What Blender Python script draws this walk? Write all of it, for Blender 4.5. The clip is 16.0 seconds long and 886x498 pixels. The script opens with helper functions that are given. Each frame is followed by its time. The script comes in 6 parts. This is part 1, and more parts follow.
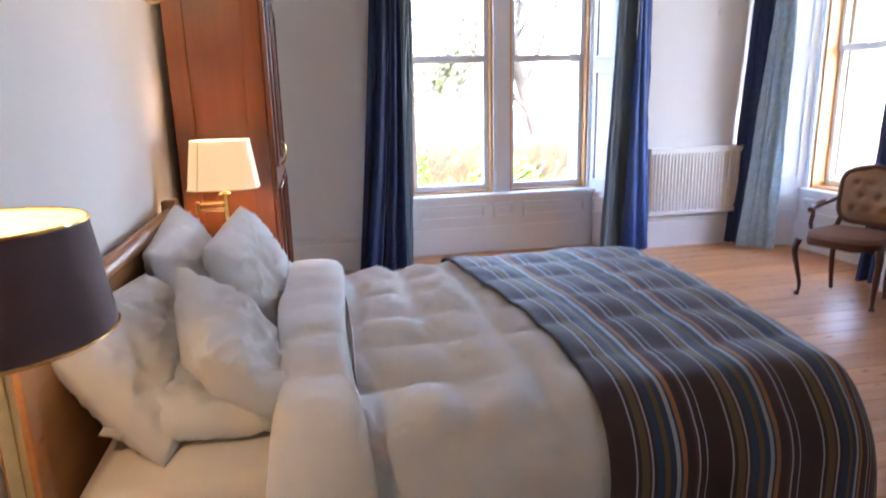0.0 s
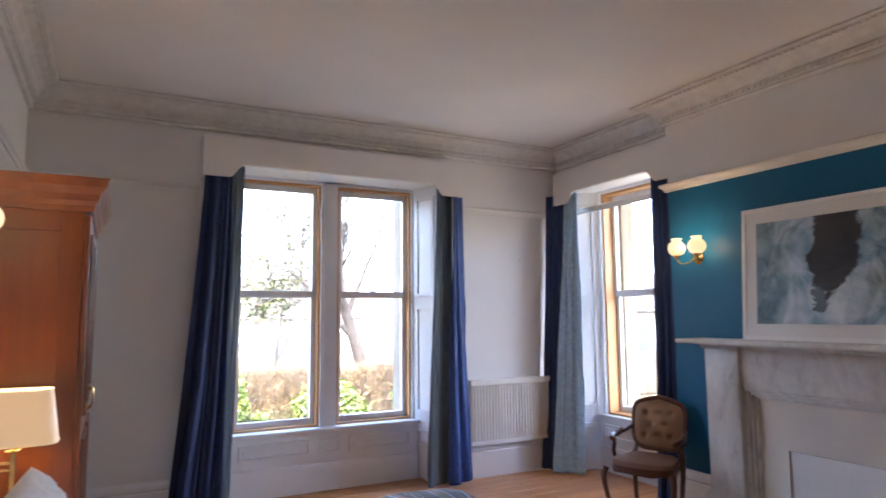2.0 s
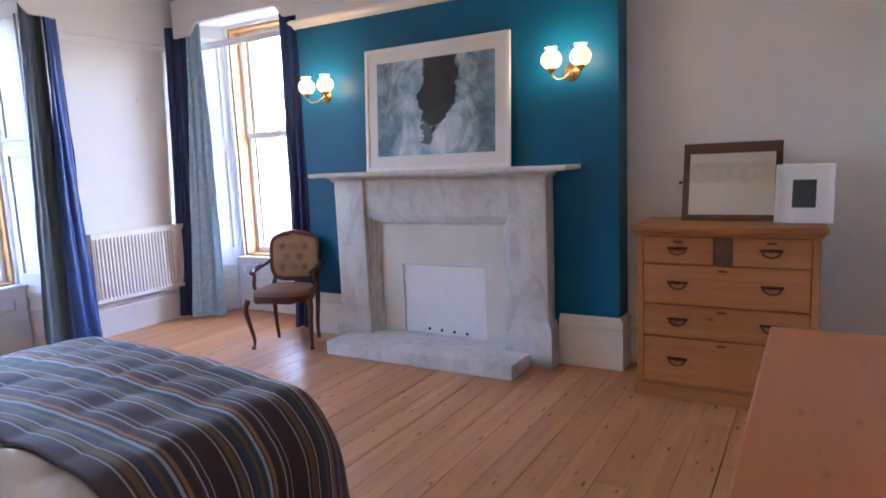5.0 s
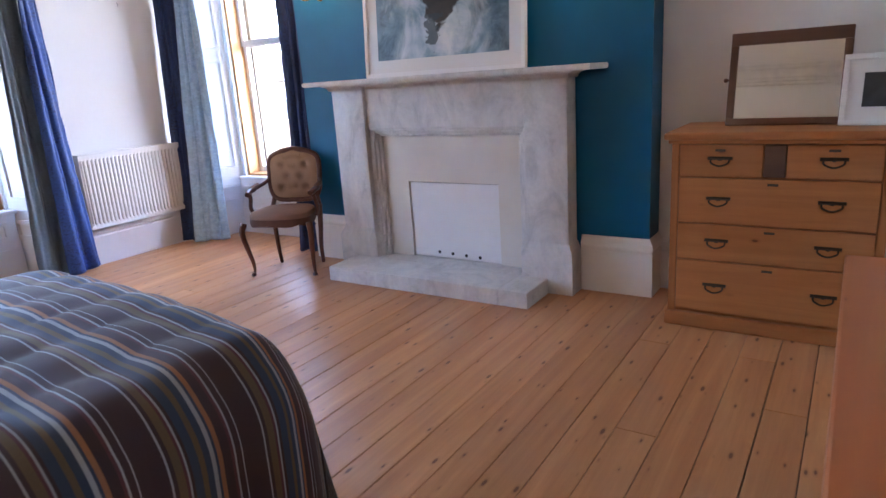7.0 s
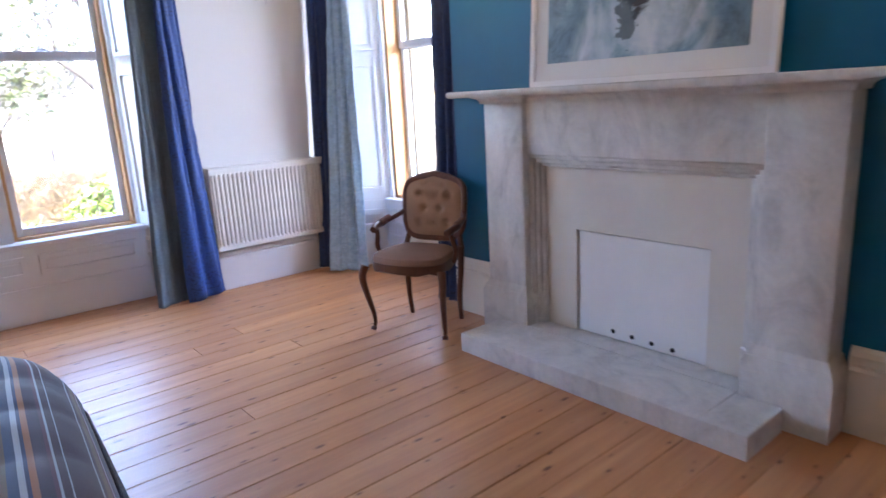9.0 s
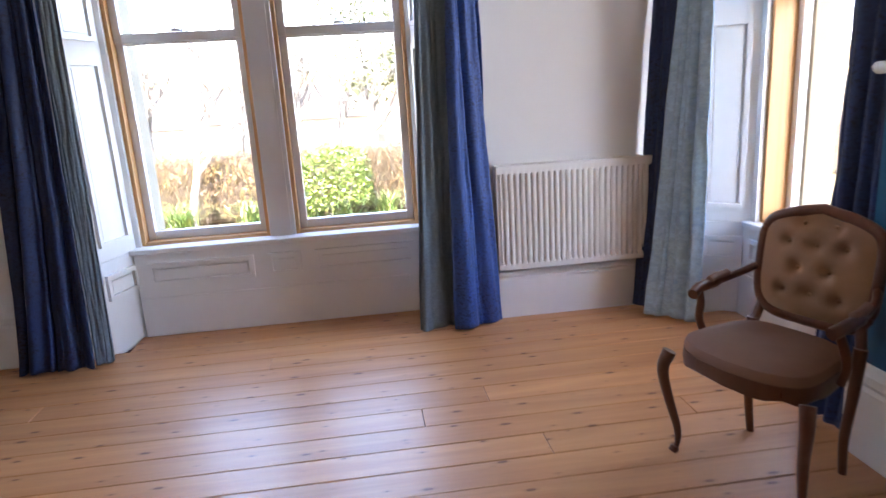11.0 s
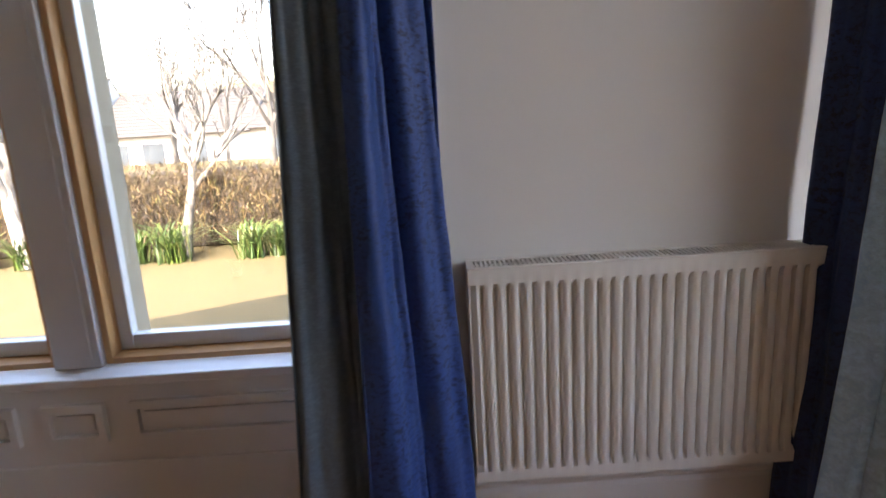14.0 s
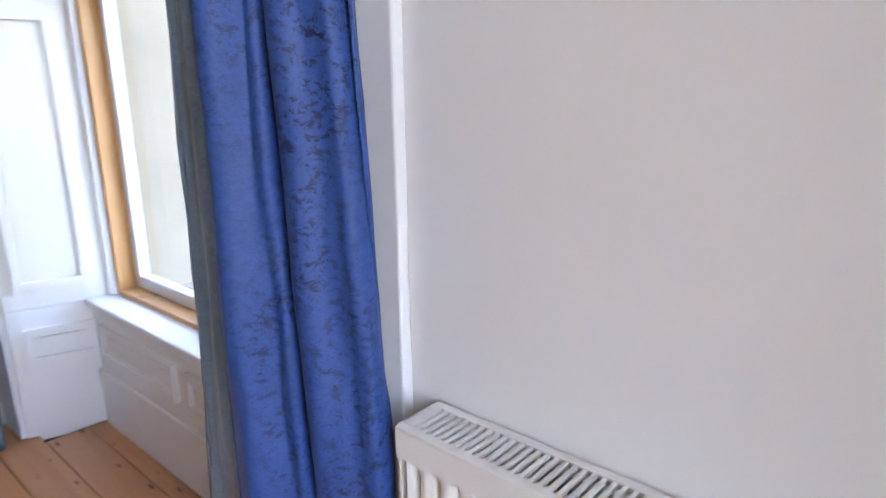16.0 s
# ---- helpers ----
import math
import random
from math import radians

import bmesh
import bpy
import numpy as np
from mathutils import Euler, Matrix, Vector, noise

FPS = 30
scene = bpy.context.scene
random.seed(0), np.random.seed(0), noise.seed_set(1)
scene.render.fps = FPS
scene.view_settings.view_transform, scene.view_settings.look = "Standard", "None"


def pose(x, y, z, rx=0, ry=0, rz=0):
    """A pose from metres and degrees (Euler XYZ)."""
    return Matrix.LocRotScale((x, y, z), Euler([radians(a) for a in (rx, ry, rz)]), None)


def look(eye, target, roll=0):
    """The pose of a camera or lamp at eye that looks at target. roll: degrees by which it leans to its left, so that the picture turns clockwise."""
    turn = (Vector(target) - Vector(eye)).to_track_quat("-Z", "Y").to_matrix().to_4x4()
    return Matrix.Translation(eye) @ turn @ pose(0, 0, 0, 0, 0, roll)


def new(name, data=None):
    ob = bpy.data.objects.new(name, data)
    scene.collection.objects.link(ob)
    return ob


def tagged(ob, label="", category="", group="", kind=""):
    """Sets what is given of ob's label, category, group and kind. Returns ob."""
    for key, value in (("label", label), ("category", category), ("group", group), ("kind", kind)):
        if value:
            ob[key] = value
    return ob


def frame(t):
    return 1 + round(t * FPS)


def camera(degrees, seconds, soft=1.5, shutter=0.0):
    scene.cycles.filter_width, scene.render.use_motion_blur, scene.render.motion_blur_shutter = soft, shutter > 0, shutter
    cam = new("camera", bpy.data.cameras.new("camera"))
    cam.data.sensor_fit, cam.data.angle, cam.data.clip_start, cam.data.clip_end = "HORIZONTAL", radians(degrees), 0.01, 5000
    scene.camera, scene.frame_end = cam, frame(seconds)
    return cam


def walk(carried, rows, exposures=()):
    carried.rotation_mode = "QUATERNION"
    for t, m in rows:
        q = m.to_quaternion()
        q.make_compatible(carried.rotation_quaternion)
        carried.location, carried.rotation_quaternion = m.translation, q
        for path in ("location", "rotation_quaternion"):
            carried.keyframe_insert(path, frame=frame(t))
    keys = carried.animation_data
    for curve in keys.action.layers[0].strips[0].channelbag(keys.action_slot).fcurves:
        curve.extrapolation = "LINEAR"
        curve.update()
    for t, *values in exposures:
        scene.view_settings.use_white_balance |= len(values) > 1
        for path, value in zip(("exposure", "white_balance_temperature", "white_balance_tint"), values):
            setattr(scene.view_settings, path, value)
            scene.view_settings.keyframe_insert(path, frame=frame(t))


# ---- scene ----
cam = camera(69.7, 16.0, shutter=0.35)
PATH = [
    (0, (0.724, 0.435, 1.359), (1.114, 2.341, 0.896), -1.4),
    (0.5, (0.662, 0.427, 1.41), (1.225, 2.339, 1.243), -0.5),
    (1, (0.674, 0.394, 1.468), (1.323, 2.283, 1.579), 0.3),
    (1.5, (0.626, 0.386, 1.486), (1.391, 2.222, 1.687), 0.2),
    (2, (0.658, 0.348, 1.478), (1.578, 2.111, 1.686), -0.5),
    (2.5, (0.626, 0.358, 1.467), (1.841, 1.934, 1.667), -1.7),
    (3, (0.629, 0.342, 1.426), (2.123, 1.658, 1.609), -2.3),
    (3.5, (0.618, 0.339, 1.412), (2.255, 1.48, 1.546), -1.8),
    (4, (0.603, 0.353, 1.381), (2.315, 1.385, 1.428), -1.6),
    (4.5, (0.587, 0.367, 1.356), (2.319, 1.361, 1.252), -1.9),
    (5, (0.597, 0.348, 1.361), (2.303, 1.354, 1.086), -2.5),
    (7.5, (1.208, 0.566, 1.273), (2.815, 1.634, 0.746), -4.0),
    (8, (1.459, 0.717, 1.271), (3.042, 1.821, 0.748), -4.4),
    (8.5, (1.754, 0.847, 1.274), (3.176, 2.168, 0.791), -3.7),
    (9, (2.012, 1.06, 1.288), (3.252, 2.557, 0.821), -3.2),
    (9.5, (2.249, 1.286, 1.308), (3.225, 2.959, 0.81), -2.7),
    (10, (2.49, 1.509, 1.307), (3.161, 3.329, 0.819), -3.1),
    (12.5, (3.241, 3.066, 1.274), (3.242, 5.009, 0.801), -3.4),
    (13, (3.289, 3.375, 1.272), (3.302, 5.321, 0.811), -3.0),
    (13.5, (3.359, 3.687, 1.247), (3.383, 5.642, 0.827), -2.6),
    (14, (3.508, 3.964, 1.291), (3.55, 5.909, 0.827), -3.3),
    (14.5, (3.678, 4.299, 1.305), (3.667, 6.238, 0.813), -3.8),
    (15, (3.843, 4.555, 1.288), (3.59, 6.48, 0.806), -4.1),
    (15.5, (4.019, 4.762, 1.276), (3.169, 6.509, 0.802), -3.8),
    (16, (4.115, 4.956, 1.287), (2.825, 6.403, 0.798), -0.9),
]
walk(cam, [(t, look(eye, target, roll)) for t, eye, target, roll in PATH], exposures=[(0.0, 5.75, 6050, 22), (0.5, 5.45, 6050, 22), (2.0, 5.1, 6100, 23), (3.0, 5.45, 5850, 23), (4.5, 5.75, 5750, 23), (5.0, 5.85, 5700, 23), (7.5, 5.85, 5850, 23), (8.5, 5.75, 5700, 22), (9.5, 5.5, 6000, 23), (10.0, 5.35, 6250, 22), (12.5, 4.85, 6800, 21), (14.0, 4.08, 7200, 20), (14.5, 4.12, 7200, 21), (15.0, 4.5, 7100, 22), (15.5, 4.92, 6950, 21), (16.0, 5.15, 6650, 21)])

# ---- light ----
world = bpy.data.worlds.new("sky")
scene.world = world
world.use_nodes = True
wn = world.node_tree.nodes
sky = wn.new("ShaderNodeTexSky")
sky.sky_type, sky.sun_disc = "NISHITA", False
sky.sun_elevation, sky.sun_rotation = radians(46), radians(200)
sky.air_density, sky.dust_density, sky.ozone_density = 1.0, 2.5, 0.6
wn["Background"].inputs["Strength"].default_value = 0.15
world.node_tree.links.new(sky.outputs[0], wn["Background"].inputs[0])
sun = new("sun", bpy.data.lights.new("sun", "SUN"))
sun.data.energy, sun.data.angle, sun.data.color = 2.0, radians(0.5), (1.0, 0.93, 0.84)
sun_az = radians(200)
sun.matrix_world = look((0, 0, 0), (-math.sin(sun_az) * math.cos(radians(46)), -math.cos(sun_az) * math.cos(radians(46)), -math.sin(radians(46))))

# the sky's light through the side window
side_sky = new("side_window_sky", bpy.data.lights.new("side_window_sky", "AREA"))
side_sky.data.shape, side_sky.data.size, side_sky.data.size_y = "RECTANGLE", 0.90, 2.05
side_sky.data.energy, side_sky.data.color = 0.40, (1.0, 0.97, 0.93)
side_sky.matrix_world = look((5.30, 4.64, 1.60), (4.0, 4.64, 1.60))


def bulb(name, x, y, z, watts, radius=0.03, colour=(1.0, 0.70, 0.40)):
    lamp = new(name, bpy.data.lights.new(name, "POINT"))
    lamp.data.energy, lamp.data.shadow_soft_size, lamp.data.color = watts, radius, colour
    lamp.location = (x, y, z)
    return lamp


# ---- materials ----
def node_mat(name):
    m = bpy.data.materials.new(name)
    m.use_nodes = True
    t = m.node_tree
    b = t.nodes["Principled BSDF"]
    return m, t, b


def link(t, a, b):
    t.links.new(a, b)


def coords(t, scale=(1, 1, 1), kind="Object"):
    c = t.nodes.new("ShaderNodeTexCoord")
    mp = t.nodes.new("ShaderNodeMapping")
    mp.inputs["Scale"].default_value = scale
    link(t, c.outputs[kind], mp.inputs[0])
    return mp.outputs[0]


def tex_noise(t, vec, scale, detail=3.0, rough=0.55, distort=0.0):
    n = t.nodes.new("ShaderNodeTexNoise")
    n.inputs["Scale"].default_value, n.inputs["Detail"].default_value = scale, detail
    n.inputs["Roughness"].default_value, n.inputs["Distortion"].default_value = rough, distort
    link(t, vec, n.inputs["Vector"])
    return n.outputs["Fac"]


def ramp(t, fac, stops):
    r = t.nodes.new("ShaderNodeValToRGB")
    e = r.color_ramp.elements
    while len(e) < len(stops):
        e.new(0.5)
    for el, (p, c) in zip(e, stops):
        el.position, el.color = p, (*c, 1)
    link(t, fac, r.inputs[0])
    return r.outputs[0]


def mix(t, fac, a, b, mode="MIX"):
    n = t.nodes.new("ShaderNodeMix")
    n.data_type, n.blend_type = "RGBA", mode
    for sock, v in ((n.inputs[0], fac), (n.inputs[6], a), (n.inputs[7], b)):
        if isinstance(v, (int, float)):
            sock.default_value = v
        elif isinstance(v, tuple):
            sock.default_value = (*v, 1)
        else:
            link(t, v, sock)
    return n.outputs[2]


def bump(t, b, height, strength, dist=0.01):
    n = t.nodes.new("ShaderNodeBump")
    n.inputs["Strength"].default_value, n.inputs["Distance"].default_value = strength, dist
    link(t, height, n.inputs["Height"])
    link(t, n.outputs[0], b.inputs["Normal"])


def paint(name, colour, rough=0.6, vary=0.06, scale=2.5, bumps=0.05, grain=60):
    m, t, b = node_mat(name)
    v = coords(t)
    n = tex_noise(t, v, scale, 4)
    lo, hi = tuple(max(0, c * (1 - vary)) for c in colour), tuple(min(1, c * (1 + vary * 0.6)) for c in colour)
    link(t, ramp(t, n, [(0.3, lo), (0.7, hi)]), b.inputs["Base Color"])
    b.inputs["Roughness"].default_value = rough
    g = tex_noise(t, v, grain, 3)
    bump(t, b, g, bumps, 0.004)
    return m


def wood(name, dark, light, rough=0.4, axis=0, grain=9.0, coat=0.0, knots=0.0, per_object=True):
    m, t, b = node_mat(name)
    s = [grain * 3.2] * 3
    s[axis] = grain * 0.22
    v = coords(t, tuple(s))
    if per_object:
        info = t.nodes.new("ShaderNodeObjectInfo")
        add = t.nodes.new("ShaderNodeVectorMath")
        add.operation = "MULTIPLY_ADD"
        link(t, info.outputs["Random"], add.inputs[0])
        add.inputs[1].default_value = (37.0, 91.0, 53.0)
        link(t, v, add.inputs[2])
        v = add.outputs[0]
    n = tex_noise(t, v, 1.0, 6, 0.6, 0.8)
    fine = tex_noise(t, v, 5.0, 3, 0.7)
    col = ramp(t, n, [(0.28, dark), (0.72, light)])
    col = mix(t, 0.35, col, mix(t, fine, tuple(c * 0.6 for c in dark), light), "MIX")
    if per_object:
        hue = t.nodes.new("ShaderNodeHueSaturation")
        mr = t.nodes.new("ShaderNodeMapRange")
        mr.inputs["To Min"].default_value, mr.inputs["To Max"].default_value = 0.90, 1.08
        link(t, info.outputs["Random"], mr.inputs[0])
        link(t, mr.outputs[0], hue.inputs["Value"])
        link(t, col, hue.inputs["Color"])
        col = hue.outputs[0]
    if knots:
        c2 = coords(t, (3.6, 10.5, 0.0) if axis == 0 else tuple(4.2 if i == axis else 0.0 if i == (2, 0, 1)[axis] else 8.5 for i in range(3)))
        if per_object:
            add2 = t.nodes.new("ShaderNodeVectorMath")
            add2.operation = "MULTIPLY_ADD"
            link(t, info.outputs["Random"], add2.inputs[0])
            add2.inputs[1].default_value = (61.0, 17.0, 29.0)
            link(t, c2, add2.inputs[2])
            c2 = add2.outputs[0]
        vor = t.nodes.new("ShaderNodeTexVoronoi")
        vor.inputs["Scale"].default_value = 1.0
        if axis == 0:
            vor.voronoi_dimensions = "2D"
        link(t, c2, vor.inputs["Vector"])
        size = t.nodes.new("ShaderNodeSeparateColor")
        link(t, vor.outputs["Color"], size.inputs[0])
        far = t.nodes.new("ShaderNodeMath")
        far.operation = "MULTIPLY_ADD"
        far.inputs[1].default_value = 0.085
        link(t, size.outputs[0], far.inputs[0])
        link(t, vor.outputs["Distance"], far.inputs[2])
        k = ramp(t, far.outputs[0], [(0.0, (knots, knots, knots)), (0.062, (knots, knots, knots)), (0.085, (knots * 0.3, knots * 0.3, knots * 0.3)), (0.15, (0, 0, 0))])
        col = mix(t, k, col, (dark[0] * 0.24, dark[1] * 0.17, dark[2] * 0.14))
    link(t, col, b.inputs["Base Color"])
    rr = t.nodes.new("ShaderNodeMapRange")
    rr.inputs["To Min"].default_value, rr.inputs["To Max"].default_value = rough - 0.08, rough + 0.12
    link(t, fine, rr.inputs[0])
    link(t, rr.outputs[0], b.inputs["Roughness"])
    b.inputs["Coat Weight"].default_value = coat
    b.inputs["Coat Roughness"].default_value = 0.25
    bump(t, b, fine, 0.12, 0.003)
    return m


def cloth(name, colour, vary=0.12, rough=0.85, sheen=0.3, weave=420, wrinkle=14, wr=0.25):
    m, t, b = node_mat(name)
    v = coords(t)
    n = tex_noise(t, v, 5, 4)
    lo = tuple(c * (1 - vary) for c in colour)
    link(t, ramp(t, n, [(0.3, lo), (0.7, colour)]), b.inputs["Base Color"])
    b.inputs["Roughness"].default_value = rough
    b.inputs["Sheen Weight"].default_value = sheen
    w = tex_noise(t, v, wrinkle, 5, 0.55, 1.2)
    f = tex_noise(t, v, weave, 2)
    bump(t, b, mix(t, 0.25, w, f), wr, 0.02)
    return m


def velvet(name, colour, crushed, sheen_tint=(1, 1, 1), sheen=0.8, flecks=1.0, rough=0.6, size=1.0):
    """Crushed velvet: dark bruises in clusters, most of them lying across the drop, over a soft pile."""
    m, t, b = node_mat(name)
    n = tex_noise(t, coords(t, (50 * size, 50 * size, 72 * size)), 1.0, 7, 0.76, 0.35)
    fine = tex_noise(t, coords(t, (120, 120, 300)), 1.0, 3, 0.7, 0.3)
    patch = tex_noise(t, coords(t, (7, 7, 4.5)), 1.0, 3, 0.6, 0.6)
    cluster = ramp(t, patch, [(0.36, (0.10 * flecks,) * 3), (0.60, (flecks,) * 3)])
    f = mix(t, 1.0, ramp(t, n, [(0.43, (1, 1, 1)), (0.475, (0, 0, 0))]), cluster, "MULTIPLY")
    pile = mix(t, 0.30, colour, ramp(t, fine, [(0.3, tuple(0.55 * c for c in colour)), (0.7, tuple(min(1.0, 1.35 * c) for c in colour))]))
    shade = ramp(t, n, [(0.45, (0.80, 0.80, 0.80)), (0.62, (1.0, 1.0, 1.0))])
    col = mix(t, f, mix(t, 1.0, pile, shade, "MULTIPLY"), crushed)
    link(t, col, b.inputs["Base Color"])
    b.inputs["Roughness"].default_value = rough
    b.inputs["Sheen Weight"].default_value = sheen
    b.inputs["Sheen Roughness"].default_value = 0.35
    b.inputs["Sheen Tint"].default_value = (*sheen_tint, 1)
    bump(t, b, n, 0.22, 0.006)
    return m


def metal(name, colour, rough=0.25):
    m, t, b = node_mat(name)
    v = coords(t)
    n = tex_noise(t, v, 40, 3)
    link(t, ramp(t, n, [(0.3, tuple(c * 0.8 for c in colour)), (0.7, colour)]), b.inputs["Base Color"])
    b.inputs["Metallic"].default_value, b.inputs["Roughness"].default_value = 1.0, rough
    return m


def glowing(name, colour, strength, base=(0.9, 0.85, 0.75)):
    m, t, b = node_mat(name)
    b.inputs["Base Color"].default_value = (*base, 1)
    b.inputs["Roughness"].default_value = 0.5
    b.inputs["Emission Color"].default_value = (*colour, 1)
    b.inputs["Emission Strength"].default_value = strength
    return m


def marble(name):
    m, t, b = node_mat(name)
    v = coords(t)
    n = tex_noise(t, coords(t, (1.0, 1.0, 0.6)), 4.0, 9, 0.68, 1.6)
    fine = tex_noise(t, v, 40, 5, 0.7)
    stain = tex_noise(t, coords(t, (3, 3, 0.9)), 1.2, 3)
    c = ramp(t, n, [(0.30, (0.42, 0.415, 0.40)), (0.47, (0.63, 0.615, 0.585)), (0.62, (0.74, 0.72, 0.675))])
    c = mix(t, 0.25, c, ramp(t, fine, [(0.3, (0.46, 0.46, 0.46)), (0.7, (0.76, 0.76, 0.75))]))
    c = mix(t, ramp(t, stain, [(0.52, (0, 0, 0)), (0.8, (0.55, 0.55, 0.55))]), c, (0.45, 0.40, 0.32))
    link(t, c, b.inputs["Base Color"])
    b.inputs["Roughness"].default_value = 0.38
    bump(t, b, fine, 0.05, 0.003)
    return m


def pane_mat(name):
    m = bpy.data.materials.new(name)
    m.use_nodes = True
    t = m.node_tree
    t.nodes.remove(t.nodes["Principled BSDF"])
    tr, gl, mx = t.nodes.new("ShaderNodeBsdfTransparent"), t.nodes.new("ShaderNodeBsdfGlossy"), t.nodes.new("ShaderNodeMixShader")
    tr.inputs[0].default_value = (0.96, 0.98, 0.97, 1)
    gl.inputs["Roughness"].default_value = 0.02
    mx.inputs[0].default_value = 0.05
    link(t, tr.outputs[0], mx.inputs[1])
    link(t, gl.outputs[0], mx.inputs[2])
    link(t, mx.outputs[0], t.nodes["Material Output"].inputs[0])
    return m


WALL = paint("wall_paint", (0.79, 0.776, 0.752), 0.7, 0.035, 1.3, 0.10, 45)
CEIL = paint("ceiling_paint", (0.83, 0.81, 0.79), 0.8, 0.05, 1.1, 0.06, 40)
CORNICE = paint("cornice_paint", (0.74, 0.72, 0.69), 0.7, 0.10, 14, 0.12, 90)
TRIM = paint("white_gloss_paint", (0.80, 0.795, 0.785), 0.32, 0.04, 3.5, 0.05, 30)
CREAM = paint("cream_gloss_paint", (0.80, 0.76, 0.68), 0.35, 0.05, 3.5, 0.05, 30)
BLUE = paint("petrol_blue_paint", (0.001, 0.116, 0.240), 0.42, 0.14, 1.6, 0.10, 40)
BLUE.node_tree.nodes["Principled BSDF"].inputs["Specular IOR Level"].default_value = 0.3
BOARDING = paint("aged_white_boarding", (0.70, 0.655, 0.58), 0.5, 0.10, 2.2, 0.06, 30)
RADIATOR = paint("radiator_enamel", (0.79, 0.765, 0.72), 0.34, 0.03, 3, 0.02, 80)
UPVC = paint("white_window_plastic", (0.75, 0.76, 0.77), 0.3, 0.03, 4, 0.02, 50)
PLASTER = paint("house_render", (0.30, 0.25, 0.18), 0.9, 0.12, 3, 0.4, 60)
BOARD = wood("pine_boards", (0.44, 0.170, 0.058), (0.70, 0.350, 0.145), 0.40, 0, 3.2, 0.18, 0.85)
GAP = paint("floor_gap", (0.03, 0.02, 0.012), 0.9)
PINE = wood("pine_lining", (0.54, 0.265, 0.090), (0.72, 0.41, 0.17), 0.45, 2, 3.0, 0.0, 0.7)
PINE_X = wood("pine_ledge", (0.54, 0.265, 0.090), (0.72, 0.41, 0.17), 0.42, 0, 3.0, 0.0, 0.7)
PINE_Y = wood("chest_pine", (0.36, 0.118, 0.030), (0.56, 0.232, 0.066), 0.42, 1, 3.0, 0.15, 0.85)
PINE_Z = wood("chest_pine_upright", (0.36, 0.118, 0.030), (0.56, 0.232, 0.066), 0.42, 2, 3.0, 0.15, 0.6)
HEADWOOD = wood("headboard_pine", (0.27, 0.115, 0.034), (0.44, 0.21, 0.072), 0.4, 1, 3.0, 0.15, 0.5)
CHERRY = wood("cherry_veneer", (0.16, 0.042, 0.010), (0.28, 0.084, 0.021), 0.3, 2, 2.6, 0.35, 0.0)
CHERRY_Y = wood("cherry_moulding", (0.16, 0.042, 0.010), (0.28, 0.084, 0.021), 0.3, 1, 2.6, 0.35, 0.0)
DESKWOOD = wood("desk_cherry", (0.46, 0.135, 0.042), (0.60, 0.205, 0.072), 0.35, 0, 2.0, 0.2, 0.35)
WALNUT = wood("dark_walnut", (0.066, 0.016, 0.006), (0.135, 0.038, 0.014), 0.30, 2, 4.0, 0.35, 0.0)
MIRRORWOOD = wood("mirror_frame_wood", (0.085, 0.034, 0.015), (0.15, 0.066, 0.03), 0.4, 1, 4.0, 0.2, 0.0)
LINEN = cloth("white_bed_linen", (0.88, 0.87, 0.86), 0.04, 0.85, 0.1, 500, 7, 1.0)
SHEET = cloth("cream_sheet", (0.74, 0.69, 0.62), 0.08, 0.85, 0.15, 500, 9, 0.3)
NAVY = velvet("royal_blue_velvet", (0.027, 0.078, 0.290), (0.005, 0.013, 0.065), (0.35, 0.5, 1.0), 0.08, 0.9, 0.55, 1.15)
# The same royal blue velvet, darkened in colour for curtains against the light.
NAVY_BACKLIT = velvet("royal_blue_velvet_backlit", (0.012, 0.036, 0.135), (0.003, 0.008, 0.032), (0.4, 0.55, 1.0), 0.05)
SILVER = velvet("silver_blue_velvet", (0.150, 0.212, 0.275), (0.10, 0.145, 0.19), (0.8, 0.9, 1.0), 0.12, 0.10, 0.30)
# The silver blue velvet again, its colour brightened as lit by the side window.
SILVER_LIT = velvet("silver_blue_velvet_lit", (0.46, 0.69, 0.92), (0.26, 0.47, 0.78), (0.8, 0.9, 1.0), 0.4, 0.45, 0.36, 0.5)
SEATCLOTH = cloth("taupe_velvet", (0.240, 0.125, 0.078), 0.15, 0.65, 0.0, 300, 20, 0.15)
BACKCLOTH = cloth("tan_velvet", (0.360, 0.195, 0.098), 0.15, 0.65, 0.0, 300, 20, 0.15)
BRASS = metal("polished_brass", (0.80, 0.58, 0.25), 0.22)
IRON = metal("dark_bronze", (0.10, 0.085, 0.075), 0.45)
STEEL = metal("satin_steel", (0.62, 0.62, 0.64), 0.3)
MARBLE = marble("grey_white_marble")
PANE = pane_mat("window_glass")
OPAL = glowing("opal_glass_lit", (1.0, 0.68, 0.30), 0.032)
SHADE_LIT = glowing("cream_shade_lit", (1.0, 0.62, 0.24), 0.013, (0.78, 0.68, 0.52))
SHADE_DARK = cloth("plum_shade", (0.115, 0.070, 0.082), 0.15, 0.8, 0.2, 600, 60, 0.08)
SHADE_IN = paint("gold_shade_lining", (0.88, 0.72, 0.38), 0.5)
BLACK = paint("dark_hole", (0.012, 0.012, 0.012), 0.9)


